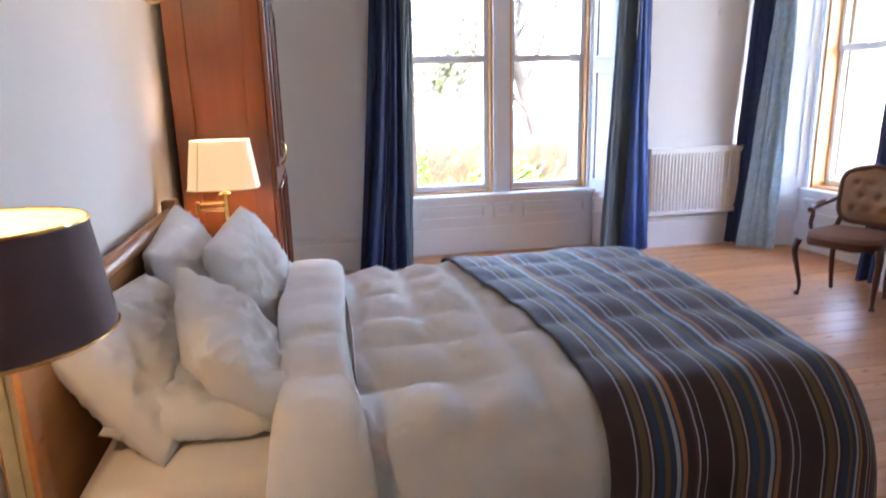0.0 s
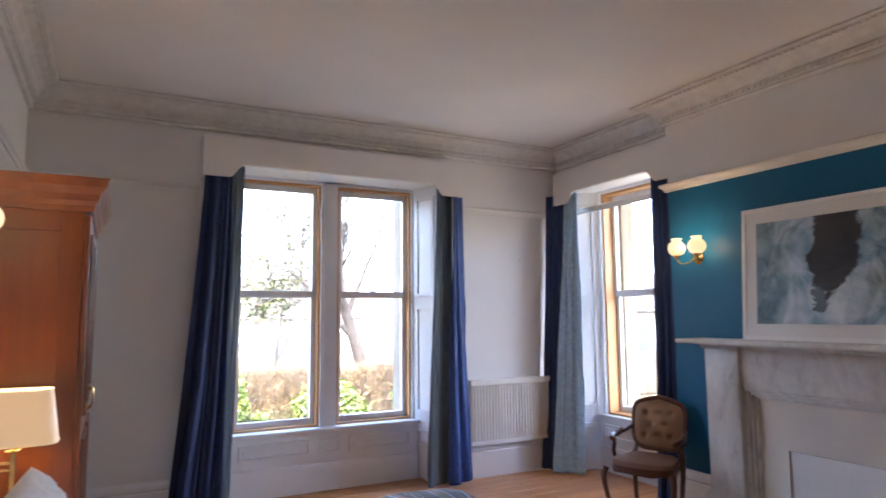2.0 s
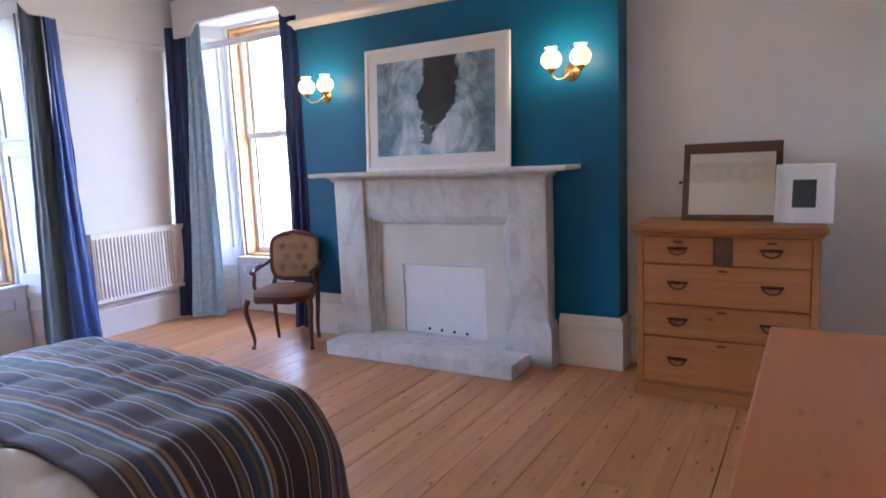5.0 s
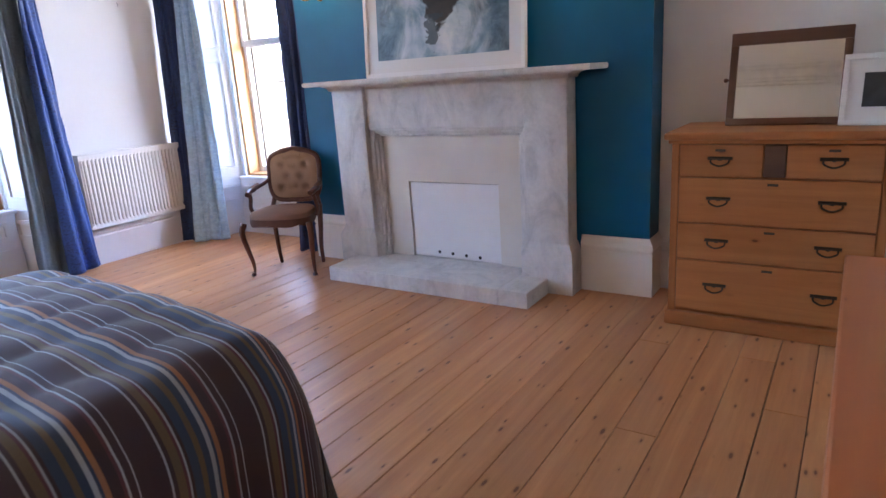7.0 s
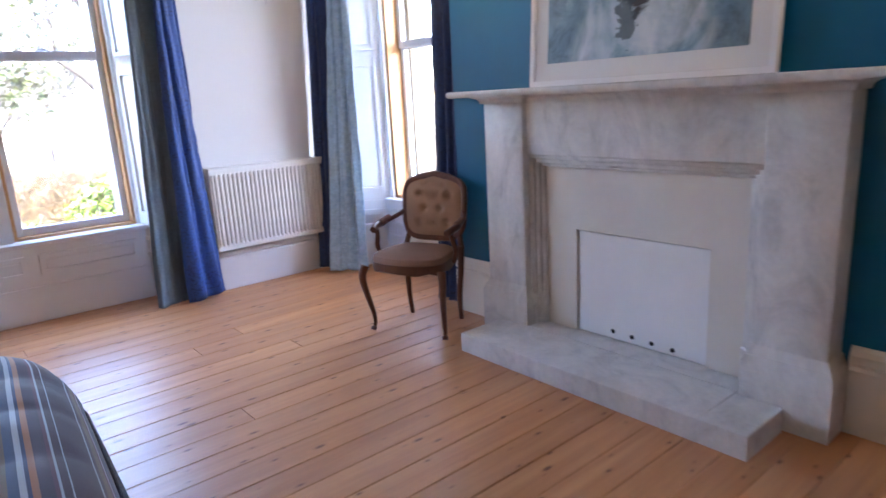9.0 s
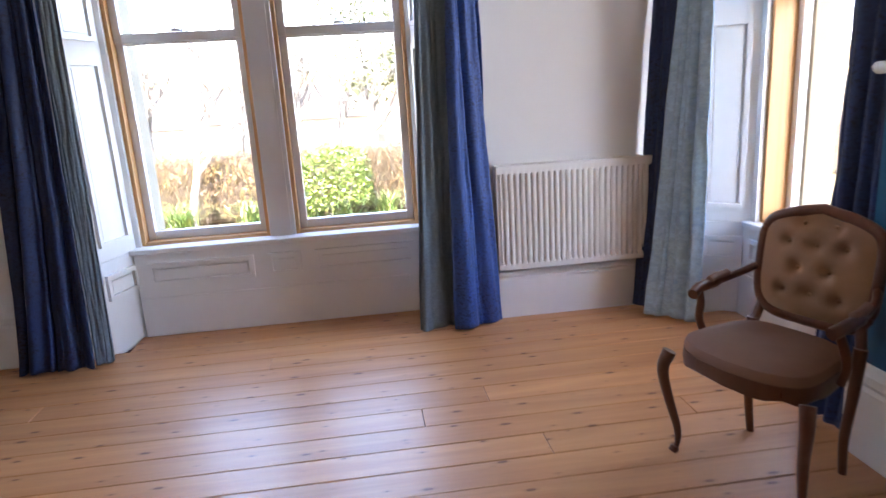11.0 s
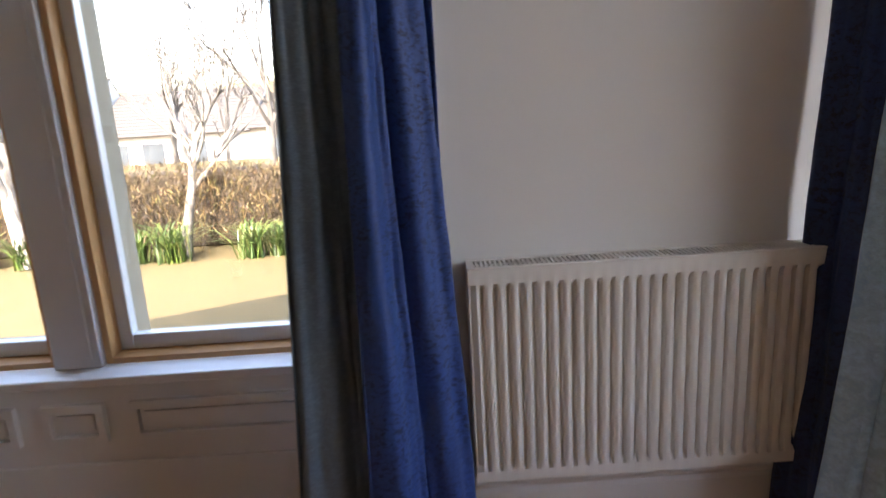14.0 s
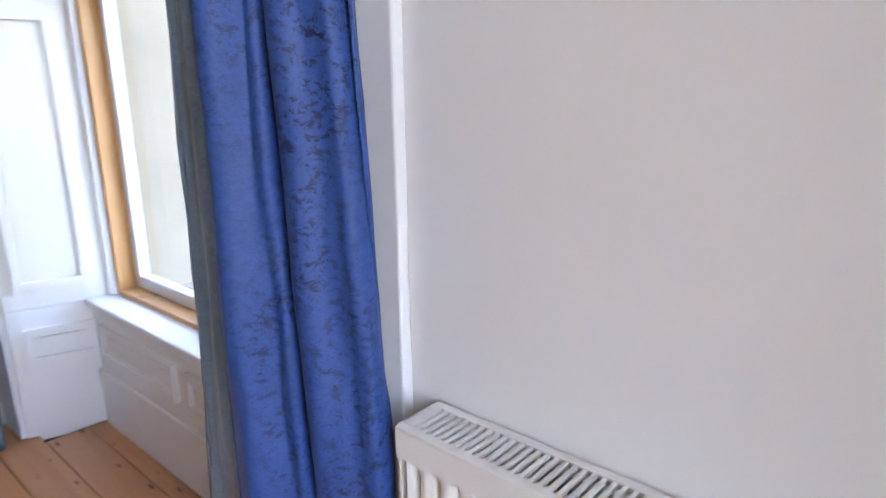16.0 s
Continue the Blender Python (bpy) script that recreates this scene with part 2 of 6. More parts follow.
# ---- mesh helpers ----
def box(bm, x0, y0, z0, x1, y1, z1, bev=0.0):
    vs = [bm.verts.new((x, y, z)) for z in (z0, z1) for x, y in ((x0, y0), (x1, y0), (x1, y1), (x0, y1))]
    fs = [bm.faces.new([vs[i] for i in q]) for q in ((3, 2, 1, 0), (4, 5, 6, 7), (0, 1, 5, 4), (1, 2, 6, 5), (2, 3, 7, 6), (3, 0, 4, 7))]
    if bev:
        es = list({e for f in fs for e in f.edges})
        bmesh.ops.bevel(bm, geom=es, offset=bev, segments=2, profile=0.5, affect="EDGES")
    return bm


def a_box(*a, bev=0.0):
    return box(bmesh.new(), *a, bev)


def prism(bm, poly, z0, z1):
    """Upright prism over a plan polygon given anticlockwise."""
    lo, hi = [bm.verts.new((x, y, z0)) for x, y in poly], [bm.verts.new((x, y, z1)) for x, y in poly]
    n = len(poly)
    bm.faces.new(lo[::-1]), bm.faces.new(hi)
    for i in range(n):
        bm.faces.new((lo[i], lo[(i + 1) % n], hi[(i + 1) % n], hi[i]))
    return bm


def sweep(bm, profile, path, closed=False, up=(0, 0, 1)):
    """Sweeps a profile of (out, up) along a level path of (x, y, z), out to the path's right, with mitred corners."""
    n, rings = len(path), []
    for i, p in enumerate(path):
        p = Vector(p)
        a = (p - Vector(path[i - 1])).normalized() if i or closed else None
        b = (Vector(path[(i + 1) % n]) - p).normalized() if i < n - 1 or closed else None
        a, b = a or b, b or a
        na, nb = Vector((a.y, -a.x, 0)), Vector((b.y, -b.x, 0))
        m = (na + nb)
        m = m / max(0.2, m.dot(na))
        rings.append([bm.verts.new(p + m * o + Vector((0, 0, u))) for o, u in profile])
    k = len(profile)
    for i in range(n if closed else n - 1):
        r, s = rings[i], rings[(i + 1) % n]
        for j in range(k):
            bm.faces.new((r[j], r[(j + 1) % k], s[(j + 1) % k], s[j]))
    if not closed:
        bm.faces.new(rings[0][::-1]), bm.faces.new(rings[-1])
    bmesh.ops.recalc_face_normals(bm, faces=bm.faces)
    return bm


def lathe(bm, prof, at=(0, 0, 0), n=24, cap=True):
    """Turns (radius, height) round the upright axis."""
    rings = [[bm.verts.new((at[0] + r * math.cos(a), at[1] + r * math.sin(a), at[2] + z)) for a in (2 * math.pi * i / n for i in range(n))] for r, z in prof]
    for r, s in zip(rings, rings[1:]):
        for i in range(n):
            bm.faces.new((r[i], r[(i + 1) % n], s[(i + 1) % n], s[i]))
    if cap:
        bm.faces.new(rings[0][::-1]), bm.faces.new(rings[-1])
    return bm


def tube(bm, pts, radii, n=10):
    """A round bar through points, with a radius for each or one for all."""
    pts = [Vector(p) for p in pts]
    if isinstance(radii, (int, float)):
        radii = [radii] * len(pts)
    rings = []
    ref = Vector((0.31, 0.23, 0.92)).normalized()
    for i, p in enumerate(pts):
        d = (pts[min(i + 1, len(pts) - 1)] - pts[max(i - 1, 0)]).normalized()
        u = d.cross(ref)
        if u.length < 0.05:
            u = d.cross(Vector((1, 0, 0)))
        u.normalize()
        w = d.cross(u)
        rings.append([bm.verts.new(p + radii[i] * (u * math.cos(a) + w * math.sin(a))) for a in (2 * math.pi * k / n for k in range(n))])
    for r, s in zip(rings, rings[1:]):
        for k in range(n):
            bm.faces.new((r[k], r[(k + 1) % n], s[(k + 1) % n], s[k]))
    bm.faces.new(rings[0][::-1]), bm.faces.new(rings[-1])
    bmesh.ops.recalc_face_normals(bm, faces=bm.faces)
    return bm


def curve_pts(ctrl, n=8):
    """A smooth line through control points."""
    P = [Vector(c) for c in ctrl]
    P = [P[0] * 2 - P[1]] + P + [P[-1] * 2 - P[-2]]
    out = []
    for i in range(1, len(P) - 2):
        for k in range(n):
            t = k / n
            a, b, c, d = P[i - 1], P[i], P[i + 1], P[i + 2]
            out.append(0.5 * ((2 * b) + (c - a) * t + (2 * a - 5 * b + 4 * c - d) * t * t + (3 * b - a - 3 * c + d) * t ** 3))
    return out + [P[-2]]


def grid(bm, fn, nu, nv, thick=0.0):
    """A sheet of nu x nv faces from fn(u, v), given thickness along its normals."""
    vs = [[bm.verts.new(fn(i / nu, j / nv)) for j in range(nv + 1)] for i in range(nu + 1)]
    for i in range(nu):
        for j in range(nv):
            bm.faces.new((vs[i][j], vs[i + 1][j], vs[i + 1][j + 1], vs[i][j + 1]))
    if thick:
        bm.normal_update()
        back = [[bm.verts.new(v.co - v.normal * thick) for v in col] for col in vs]
        for i in range(nu):
            for j in range(nv):
                bm.faces.new((back[i][j + 1], back[i + 1][j + 1], back[i + 1][j], back[i][j]))
        for i in range(nu):
            bm.faces.new((vs[i + 1][0], vs[i][0], back[i][0], back[i + 1][0]))
            bm.faces.new((vs[i][nv], vs[i + 1][nv], back[i + 1][nv], back[i][nv]))
        for j in range(nv):
            bm.faces.new((vs[0][j], vs[0][j + 1], back[0][j + 1], back[0][j]))
            bm.faces.new((vs[nu][j + 1], vs[nu][j], back[nu][j], back[nu][j + 1]))
    return bm


def part(name, bm, material, parent=None, label="", smooth=False, angle=40):
    me = bpy.data.meshes.new(name)
    bm.normal_update()
    bm.to_mesh(me)
    bm.free()
    me.materials.append(material)
    if smooth:
        me.polygons.foreach_set("use_smooth", [True] * len(me.polygons))
        me.set_sharp_from_angle(angle=radians(angle))
    ob = new(name, me)
    ob.parent = parent
    if label:
        ob["label"] = label
    return ob


def thing(name, at, label, category, group="", rz=0.0):
    ob = new(name)
    ob.empty_display_size = 0.1
    ob.matrix_basis = pose(*at, 0, 0, rz)
    return tagged(ob, label, category, group)


def setting(ob, label="", category=""):
    return tagged(ob, label, category, kind="structure")


# ---- the room's shell ----
WX, EX, NY, SY, CZ = 0.09, 4.69, 5.53, -0.16, 3.13  # inner faces and the ceiling
BX, BY0, BY1 = 4.495, 1.383, 3.885  # chimney breast
SILL, HEAD = 0.525, 2.69

bm = bmesh.new()
prism(bm, [(WX - 0.4, NY), (1.44, NY), (1.545, 5.86), (1.545, 6.12), (WX - 0.4, 6.12)], -0.9, 3.4)
prism(bm, [(3.33, NY), (5.25, NY), (5.25, 6.12), (3.225, 6.12), (3.225, 5.86)], -0.9, 3.4)
box(bm, 1.44, NY, HEAD, 3.33, 6.12, 3.4)
box(bm, 1.545, 5.80, -0.9, 3.225, 6.12, SILL - 0.03)
setting(part("wall_north", bm, WALL), "off-white painted plaster window wall", "wall")
bm = bmesh.new()
box(bm, EX, SY - 0.4, -0.9, 5.25, 3.92, 3.4)
prism(bm, [(EX, 5.36), (4.94, 5.19), (5.25, 5.19), (5.25, NY), (EX, NY)], -0.9, 3.4)
prism(bm, [(EX, 3.92), (5.25, 3.92), (5.25, 4.09), (4.94, 4.09)], -0.9, 3.4)
box(bm, EX, 3.92, HEAD, 5.25, 5.36, 3.4)
prism(bm, [(4.90, 4.06), (5.25, 4.09), (5.25, 5.19), (4.90, 5.215)], -0.9, SILL - 0.03)
setting(part("wall_east", bm, WALL), "off-white painted plaster wall with a window recess", "wall")
setting(part("wall_west", a_box(WX - 0.4, SY - 0.4, -0.9, WX, NY, 3.4), WALL), "off-white painted plaster wall behind the bed", "wall")
setting(part("wall_south", a_box(WX, SY - 0.4, -0.9, EX, SY, 3.4), WALL), "plain off-white painted plaster wall", "wall")
setting(part("chimney_breast", a_box(BX, BY0, 0, EX - 0.003, BY1, 2.455), BLUE), "petrol blue painted chimney breast", "wall")
setting(part("chimney_breast_upper", a_box(BX, BY0, 2.455, EX - 0.003, BY1, CZ), WALL), "off-white chimney breast above the picture rail", "wall")
bm = bmesh.new()
box(bm, WX - 0.4, SY - 0.4, CZ, 5.25, 6.12, 3.4)
setting(part("ceiling", bm, CEIL), "white painted plaster ceiling", "ceiling")
# the gable above, which shades the lawn
bm = bmesh.new()
gable = [(-1.72, 3.42), (6.72, 3.42), (2.5, 6.2)]
ends = [[bm.verts.new((x, y, z)) for x, z in gable] for y in (SY - 6, 6.12)]
bm.faces.new(ends[0]), bm.faces.new(ends[1][::-1])
for k in range(3):
    bm.faces.new((ends[0][(k + 1) % 3], ends[0][k], ends[1][k], ends[1][(k + 1) % 3]))
setting(part("upper_storey", bm, PLASTER), "rendered gable of the house above the room", "wall")
setting(part("subfloor", a_box(WX - 0.4, SY - 0.4, -0.30, 5.25, 6.12, -0.022), GAP), "dark gaps under the floor boards", "floor")

# cornice round the room
prof = [(0.0, -0.185), (0.028, -0.185), (0.036, -0.168), (0.030, -0.155), (0.042, -0.150), (0.046, -0.118), (0.060, -0.112), (0.075, -0.080), (0.105, -0.048), (0.145, -0.032),
        (0.150, -0.022), (0.178, -0.020), (0.188, -0.014), (0.190, -0.007), (0.176, -0.007), (0.176, 0.0), (0.0, 0.0)]
ring = [(WX, SY, CZ), (WX, NY, CZ), (EX, NY, CZ), (EX, BY1, CZ), (BX, BY1, CZ), (BX, BY0, CZ), (EX, BY0, CZ), (EX, SY, CZ)]
cornice = setting(part("cornice", sweep(bmesh.new(), prof, ring, True), CORNICE), "moulded white plaster cornice with dentils", "cornice")
bm = bmesh.new()
for (xa, ya, _), (xb, yb, _) in zip(ring, ring[1:]):
    a, b = Vector((xa, ya)), Vector((xb, yb))
    d = (b - a).normalized()
    o = Vector((d.y, -d.x))
    n = int((b - a).length / 0.044)
    for k in range(n):
        c = a + d * (0.03 + 0.044 * k)
        for z0, z1, r0, r1, w in ((-0.148, -0.122, 0.038, 0.056, 0.012), (-0.034, -0.022, 0.146, 0.166, 0.010)):
            q = [c + d * e + o * r for e, r in ((-w, r0), (w, r0), (w, r1), (-w, r1))]
            prism(bm, [(p.x, p.y) for p in (q if d.cross(o) > 0 else q[::-1])], CZ + z0, CZ + z1)
bmesh.ops.recalc_face_normals(bm, faces=bm.faces)
part("dentils", bm, CORNICE, cornice, "small plaster dentil blocks")
rail_prof = [(0, -0.03), (0.012, -0.03), (0.016, -0.012), (0.030, 0.002), (0.034, 0.016), (0.022, 0.026), (0, 0.03)]
setting(part("picture_rail", sweep(bmesh.new(), rail_prof, [(EX, NY, 2.475), (EX, BY1, 2.475)]), WALL), "white painted picture rail", "trim")
for run in ([(WX, SY, 2.475), (WX, NY, 2.475), (1.24, NY, 2.475)], [(3.485, NY, 2.475), (EX, NY, 2.475)], [(EX, BY0, 2.475), (EX, SY, 2.475)]):
    setting(part("picture_rail", sweep(bmesh.new(), rail_prof, run), WALL), "white painted picture rail", "trim")
setting(part("breast_rail", sweep(bmesh.new(), [(o * 1.5, u * 1.15) for o, u in rail_prof], [(EX, BY1, 2.455), (BX, BY1, 2.455), (BX, BY0, 2.455), (EX, BY0, 2.455)]), CREAM),
        "glossy cream picture rail above the blue wall", "trim")
base_prof = [(0, 0.0), (0.026, 0.0), (0.026, 0.225), (0.020, 0.238), (0.028, 0.252), (0.024, 0.275), (0.010, 0.292), (0.004, 0.305), (0, 0.305)]
for run in ([(WX, SY, 0), (WX, NY, 0), (1.24, NY, 0)], [(3.545, NY, 0), (EX, NY, 0), (EX, 5.36, 0)], [(EX, BY0, 0), (EX, SY, 0), (WX, SY, 0)]):
    setting(part("baseboard", sweep(bmesh.new(), base_prof, run), TRIM), "tall white moulded skirting board", "baseboard")
for run in ([(EX, BY1, 0), (BX, BY1, 0), (BX, 3.53, 0)], [(BX, 1.774, 0), (BX, BY0, 0), (EX, BY0, 0)]):
    setting(part("baseboard", sweep(bmesh.new(), [(o * 0.95, u * 1.10) for o, u in base_prof], run), CREAM), "tall cream moulded skirting board", "baseboard")


# ---- windows ----
def moulding(bm, x0, z0, x1, z1, y, w=0.024, d=0.020):
    """A raised frame on a board that faces -y."""
    for a in ((x0, z0, x1, z0 + w), (x0, z1 - w, x1, z1), (x0, z0 + w, x0 + w, z1 - w), (x1 - w, z0 + w, x1, z1 - w)):
        box(bm, a[0], y - d, a[1], a[2], y, a[3])
    box(bm, x0 + w * 1.6, y - d * 0.5, z0 + w * 1.6, x1 - w * 1.6, y, z1 - w * 1.6)
    return bm


def shutter_leaf(name, m, width, parent):
    """A panelled shutter lining: three panels one above another, on a board that faces -y."""
    bm = bmesh.new()
    box(bm, 0, 0, 0.004, width, 0.02, SILL - 0.012)
    box(bm, 0, 0, SILL - 0.004, width, 0.02, HEAD - 0.004)
    g = 0.045
    moulding(bm, g, 0.30, width - g, 0.44, 0)
    moulding(bm, g, SILL + 0.07, width - g, 1.56, 0)
    moulding(bm, g, 1.66, width - g, HEAD - 0.10, 0)
    ob = part(name, bm, TRIM, parent)
    ob.matrix_basis = m
    return ob


def sash_light(parent, x0, x1, y, z0, z1, zm):
    """One pair of sashes between two linings, on the plane y, with panes and a latch."""
    d = 0.045
    for lo, hi, yy in ((z0, zm + 0.035, y), (zm - 0.005, z1, y - 0.018)):
        bm = bmesh.new()
        w = 0.042
        box(bm, x0, yy, lo, x0 + w, yy + d, hi, 0.004)
        box(bm, x1 - w, yy, lo, x1, yy + d, hi, 0.004)
        box(bm, x0 + w, yy + 0.002, lo, x1 - w, yy + d - 0.002, lo + 0.05, 0.004)
        box(bm, x0 + w, yy + 0.002, hi - 0.05, x1 - w, yy + d - 0.002, hi, 0.004)
        part("sash", bm, UPVC, parent)
        gl = part("pane", a_box(x0 + w, yy + 0.018, lo + 0.05, x1 - w, yy + 0.026, hi - 0.05), PANE, parent)
        gl.visible_shadow = False
    bm = bmesh.new()
    c = (x0 + x1) / 2
    box(bm, c - 0.03, y - 0.030, zm + 0.045, c + 0.03, y - 0.017, zm + 0.056, 0.003)
    tube(bm, [(c + 0.015, y - 0.028, zm + 0.052), (c - 0.01, y - 0.042, zm + 0.056), (c - 0.035, y - 0.04, zm + 0.05)], 0.006, 8)
    part("latch", bm, STEEL, parent)


def lined_light(parent, x0, x1, y0, y1):
    """Pine linings round one light: jambs, head and ledge."""
    t = 0.022
    part("lining", a_box(x0, y0, SILL, x0 + t, y1 + 0.05, HEAD - 0.03, bev=0.002), PINE, parent, "bare pine window lining")
    part("lining", a_box(x1 - t, y0, SILL, x1, y1 + 0.05, HEAD - 0.03, bev=0.002), PINE, parent, "bare pine window lining")
    part("lining", a_box(x0 + t, y0, HEAD - 0.055, x1 - t, y1 + 0.05, HEAD - 0.03, bev=0.002), PINE_X, parent, "bare pine window head")
    part("ledge", a_box(x0 + t, y0, SILL, x1 - t, y1 + 0.05, SILL + 0.02, bev=0.002), PINE_X, parent, "bare pine window ledge")
    sash_light(parent, x0 + t, x1 - t, y1, SILL + 0.02, HEAD - 0.055, 1.66)


window_1 = setting(thing("window_1", (0, 0, 0), "pair of white sash windows in pine linings", "window"), "pair of white sash windows in pine linings", "window")
lined_light(window_1, 1.575, 2.31, 5.885, 5.95)
lined_light(window_1, 2.46, 3.195, 5.885, 5.95)
bm = bmesh.new()
box(bm, 2.31, 5.86, SILL, 2.46, 6.05, HEAD, 0.004)
box(bm, 2.335, 5.852, SILL + 0.03, 2.435, 5.86, HEAD - 0.02)
part("mullion", bm, TRIM, window_1, "white painted mullion post")
bm = bmesh.new()
box(bm, 1.545, 5.86, SILL, 1.575, 6.05, HEAD)
box(bm, 3.195, 5.86, SILL, 3.225, 6.05, HEAD)
box(bm, 1.575, 5.86, HEAD - 0.03, 3.195, 6.05, HEAD)
part("window_frame", bm, TRIM, window_1)
bm = bmesh.new()
box(bm, 1.46, 6.006, SILL - 0.1, 1.622, 6.20, HEAD)
box(bm, 2.285, 6.006, SILL - 0.1, 2.485, 6.17, HEAD)
box(bm, 3.148, 6.006, SILL - 0.1, 3.30, 6.20, HEAD)
box(bm, 1.46, 6.122, SILL - 0.12, 3.30, 6.24, SILL - 0.01)
part("stone_reveal", bm, PLASTER, window_1, "pale stone outer reveal")
part("window_sill", a_box(1.530, 5.775, SILL - 0.03, 3.240, 5.885, SILL, bev=0.006), TRIM, window_1, "white painted window board")
bm = bmesh.new()
y = 5.795
box(bm, 1.55, y, 0.002, 3.22, 5.80, SILL - 0.03)
moulding(bm, 1.62, 0.31, 2.21, 0.44, y)
moulding(bm, 2.29, 0.31, 2.48, 0.44, y)
moulding(bm, 2.56, 0.31, 3.15, 0.44, y)
box(bm, 1.55, y - 0.012, 0.002, 3.22, y, 0.235, 0.003)
part("apron", bm, TRIM, window_1, "white panelled apron below the window")
part("soffit", a_box(1.45, NY + 0.002, HEAD - 0.004, 3.32, 5.86, HEAD + 0.001), TRIM, window_1, "glossy white soffit")
ang = math.degrees(math.atan2(5.86 - NY, 1.545 - 1.44))
shutter_leaf("shutter", pose(1.448, NY, 0, 0, 0, ang), 0.335, window_1)
shutter_leaf("shutter", pose(3.217, 5.858, 0, 0, 0, -ang), 0.335, window_1)
bm = bmesh.new()
for x0, x1 in ((1.245, 1.436), (3.334, 3.545)):
    box(bm, x0, NY - 0.02, 0.002, x1, NY, HEAD - 0.1, 0.004)
part("architrave", bm, TRIM, window_1)

window_2 = setting(thing("window_2", (0, 0, 0), "tall white sash window in pine linings", "window"), "tall white sash window in pine linings", "window")

def east(m_obs):
    """Turns parts built facing -y at x along the wall to face -x: (x, y) becomes (y, -x + 9.28)."""
    for o in m_obs:
        o.matrix_basis = Matrix(((0, 1, 0, -0.94), (-1, 0, 0, 9.28), (0, 0, 1, 0), (0, 0, 0, 1))) @ o.matrix_basis


before = set(bpy.data.objects)
# built with along = 9.28 - y, so that y 5.17 is at 4.11 and y 4.11 at 5.17; depth y 5.885 is at x 4.945
lined_light(window_2, 4.13, 5.15, 5.885, 6.01)
bm = bmesh.new()
box(bm, 4.09, 5.86, SILL, 4.13, 6.10, HEAD)
box(bm, 5.15, 5.86, SILL, 5.19, 6.10, HEAD)
box(bm, 4.13, 5.86, HEAD - 0.03, 5.15, 6.10, HEAD)
part("window_frame", bm, TRIM, window_2)
bm = bmesh.new()
box(bm, 4.06, 6.065, SILL - 0.1, 4.205, 6.22, HEAD)
box(bm, 5.075, 6.065, SILL - 0.1, 5.22, 6.22, HEAD)
part("stone_reveal", bm, PLASTER, window_2, "pale stone outer reveal")
part("window_sill", a_box(4.075, 5.815, SILL - 0.03, 5.205, 5.885, SILL, bev=0.006), TRIM, window_2, "white painted window board")
bm = bmesh.new()
y = 5.833
box(bm, 4.065, y, 0.002, 5.22, 5.845, SILL - 0.03)
moulding(bm, 4.14, 0.31, 4.60, 0.44, y)
moulding(bm, 4.68, 0.31, 5.14, 0.44, y)
box(bm, 4.065, y - 0.012, 0.002, 5.22, y, 0.235, 0.003)
part("apron", bm, TRIM, window_2, "white panelled apron below the window")
part("soffit", a_box(3.93, 5.632, HEAD - 0.004, 5.35, 5.86, HEAD + 0.001), TRIM, window_2, "glossy white soffit")
a2 = math.degrees(math.atan2(5.88 - 5.63, 4.09 - 3.92))
shutter_leaf("shutter", pose(3.928, 5.63, 0, 0, 0, a2), 0.29, window_2)
shutter_leaf("shutter", pose(5.182, 5.868, 0, 0, 0, -a2), 0.29, window_2)
east(set(bpy.data.objects) - before)


def pelmet(name, length, label):
    """A boxed curtain pelmet along x whose front board drops in an ogee at both ends; it faces -y from y = 0."""
    low, high, top = 2.555, 2.655, 2.872
    pts = [(0, low), (0.20, low)]
    for k in range(9):
        t = k / 8
        pts.append((0.20 + 0.11 * t, low + (high - low) * (0.5 - 0.5 * math.cos(math.pi * t)) ** 0.8))
    outline = pts + [(length - x, z) for x, z in reversed(pts)] + [(length, top), (0, top)]
    bm = bmesh.new()
    f = [bm.verts.new((x, 0, z)) for x, z in outline]
    b = [bm.verts.new((x, 0.02, z)) for x, z in outline]
    bm.faces.new(f), bm.faces.new(b[::-1])
    for i in range(len(f)):
        j = (i + 1) % len(f)
        bm.faces.new((f[j], f[i], b[i], b[j]))
    root = thing(name, (0, 0, 0), label, "pelmet")
    part("front_board", bm, WALL, root)
    return root


p1 = pelmet("curtain_pelmet", 2.25, "white painted wooden curtain pelmet with ogee ends")
part("side_board", a_box(0, 0.02, 2.555, 0.02, 0.168, 2.87), WALL, p1)
part("side_board", a_box(2.23, 0.02, 2.555, 2.25, 0.168, 2.87), WALL, p1)
part("top_board", a_box(0.02, 0.02, 2.85, 2.23, 0.168, 2.87), WALL, p1)
p1.matrix_basis = pose(1.238, 5.36, 0)
p2 = pelmet("curtain_pelmet", 1.54, "white painted wooden curtain pelmet with ogee ends")
part("side_board", a_box(0, 0.02, 2.555, 0.02, 0.138, 2.87), WALL, p2)
part("top_board", a_box(0.02, 0.02, 2.85, 1.54, 0.138, 2.87), WALL, p2)
p2.matrix_basis = pose(4.55, 5.41, 0, 0, 0, -90)


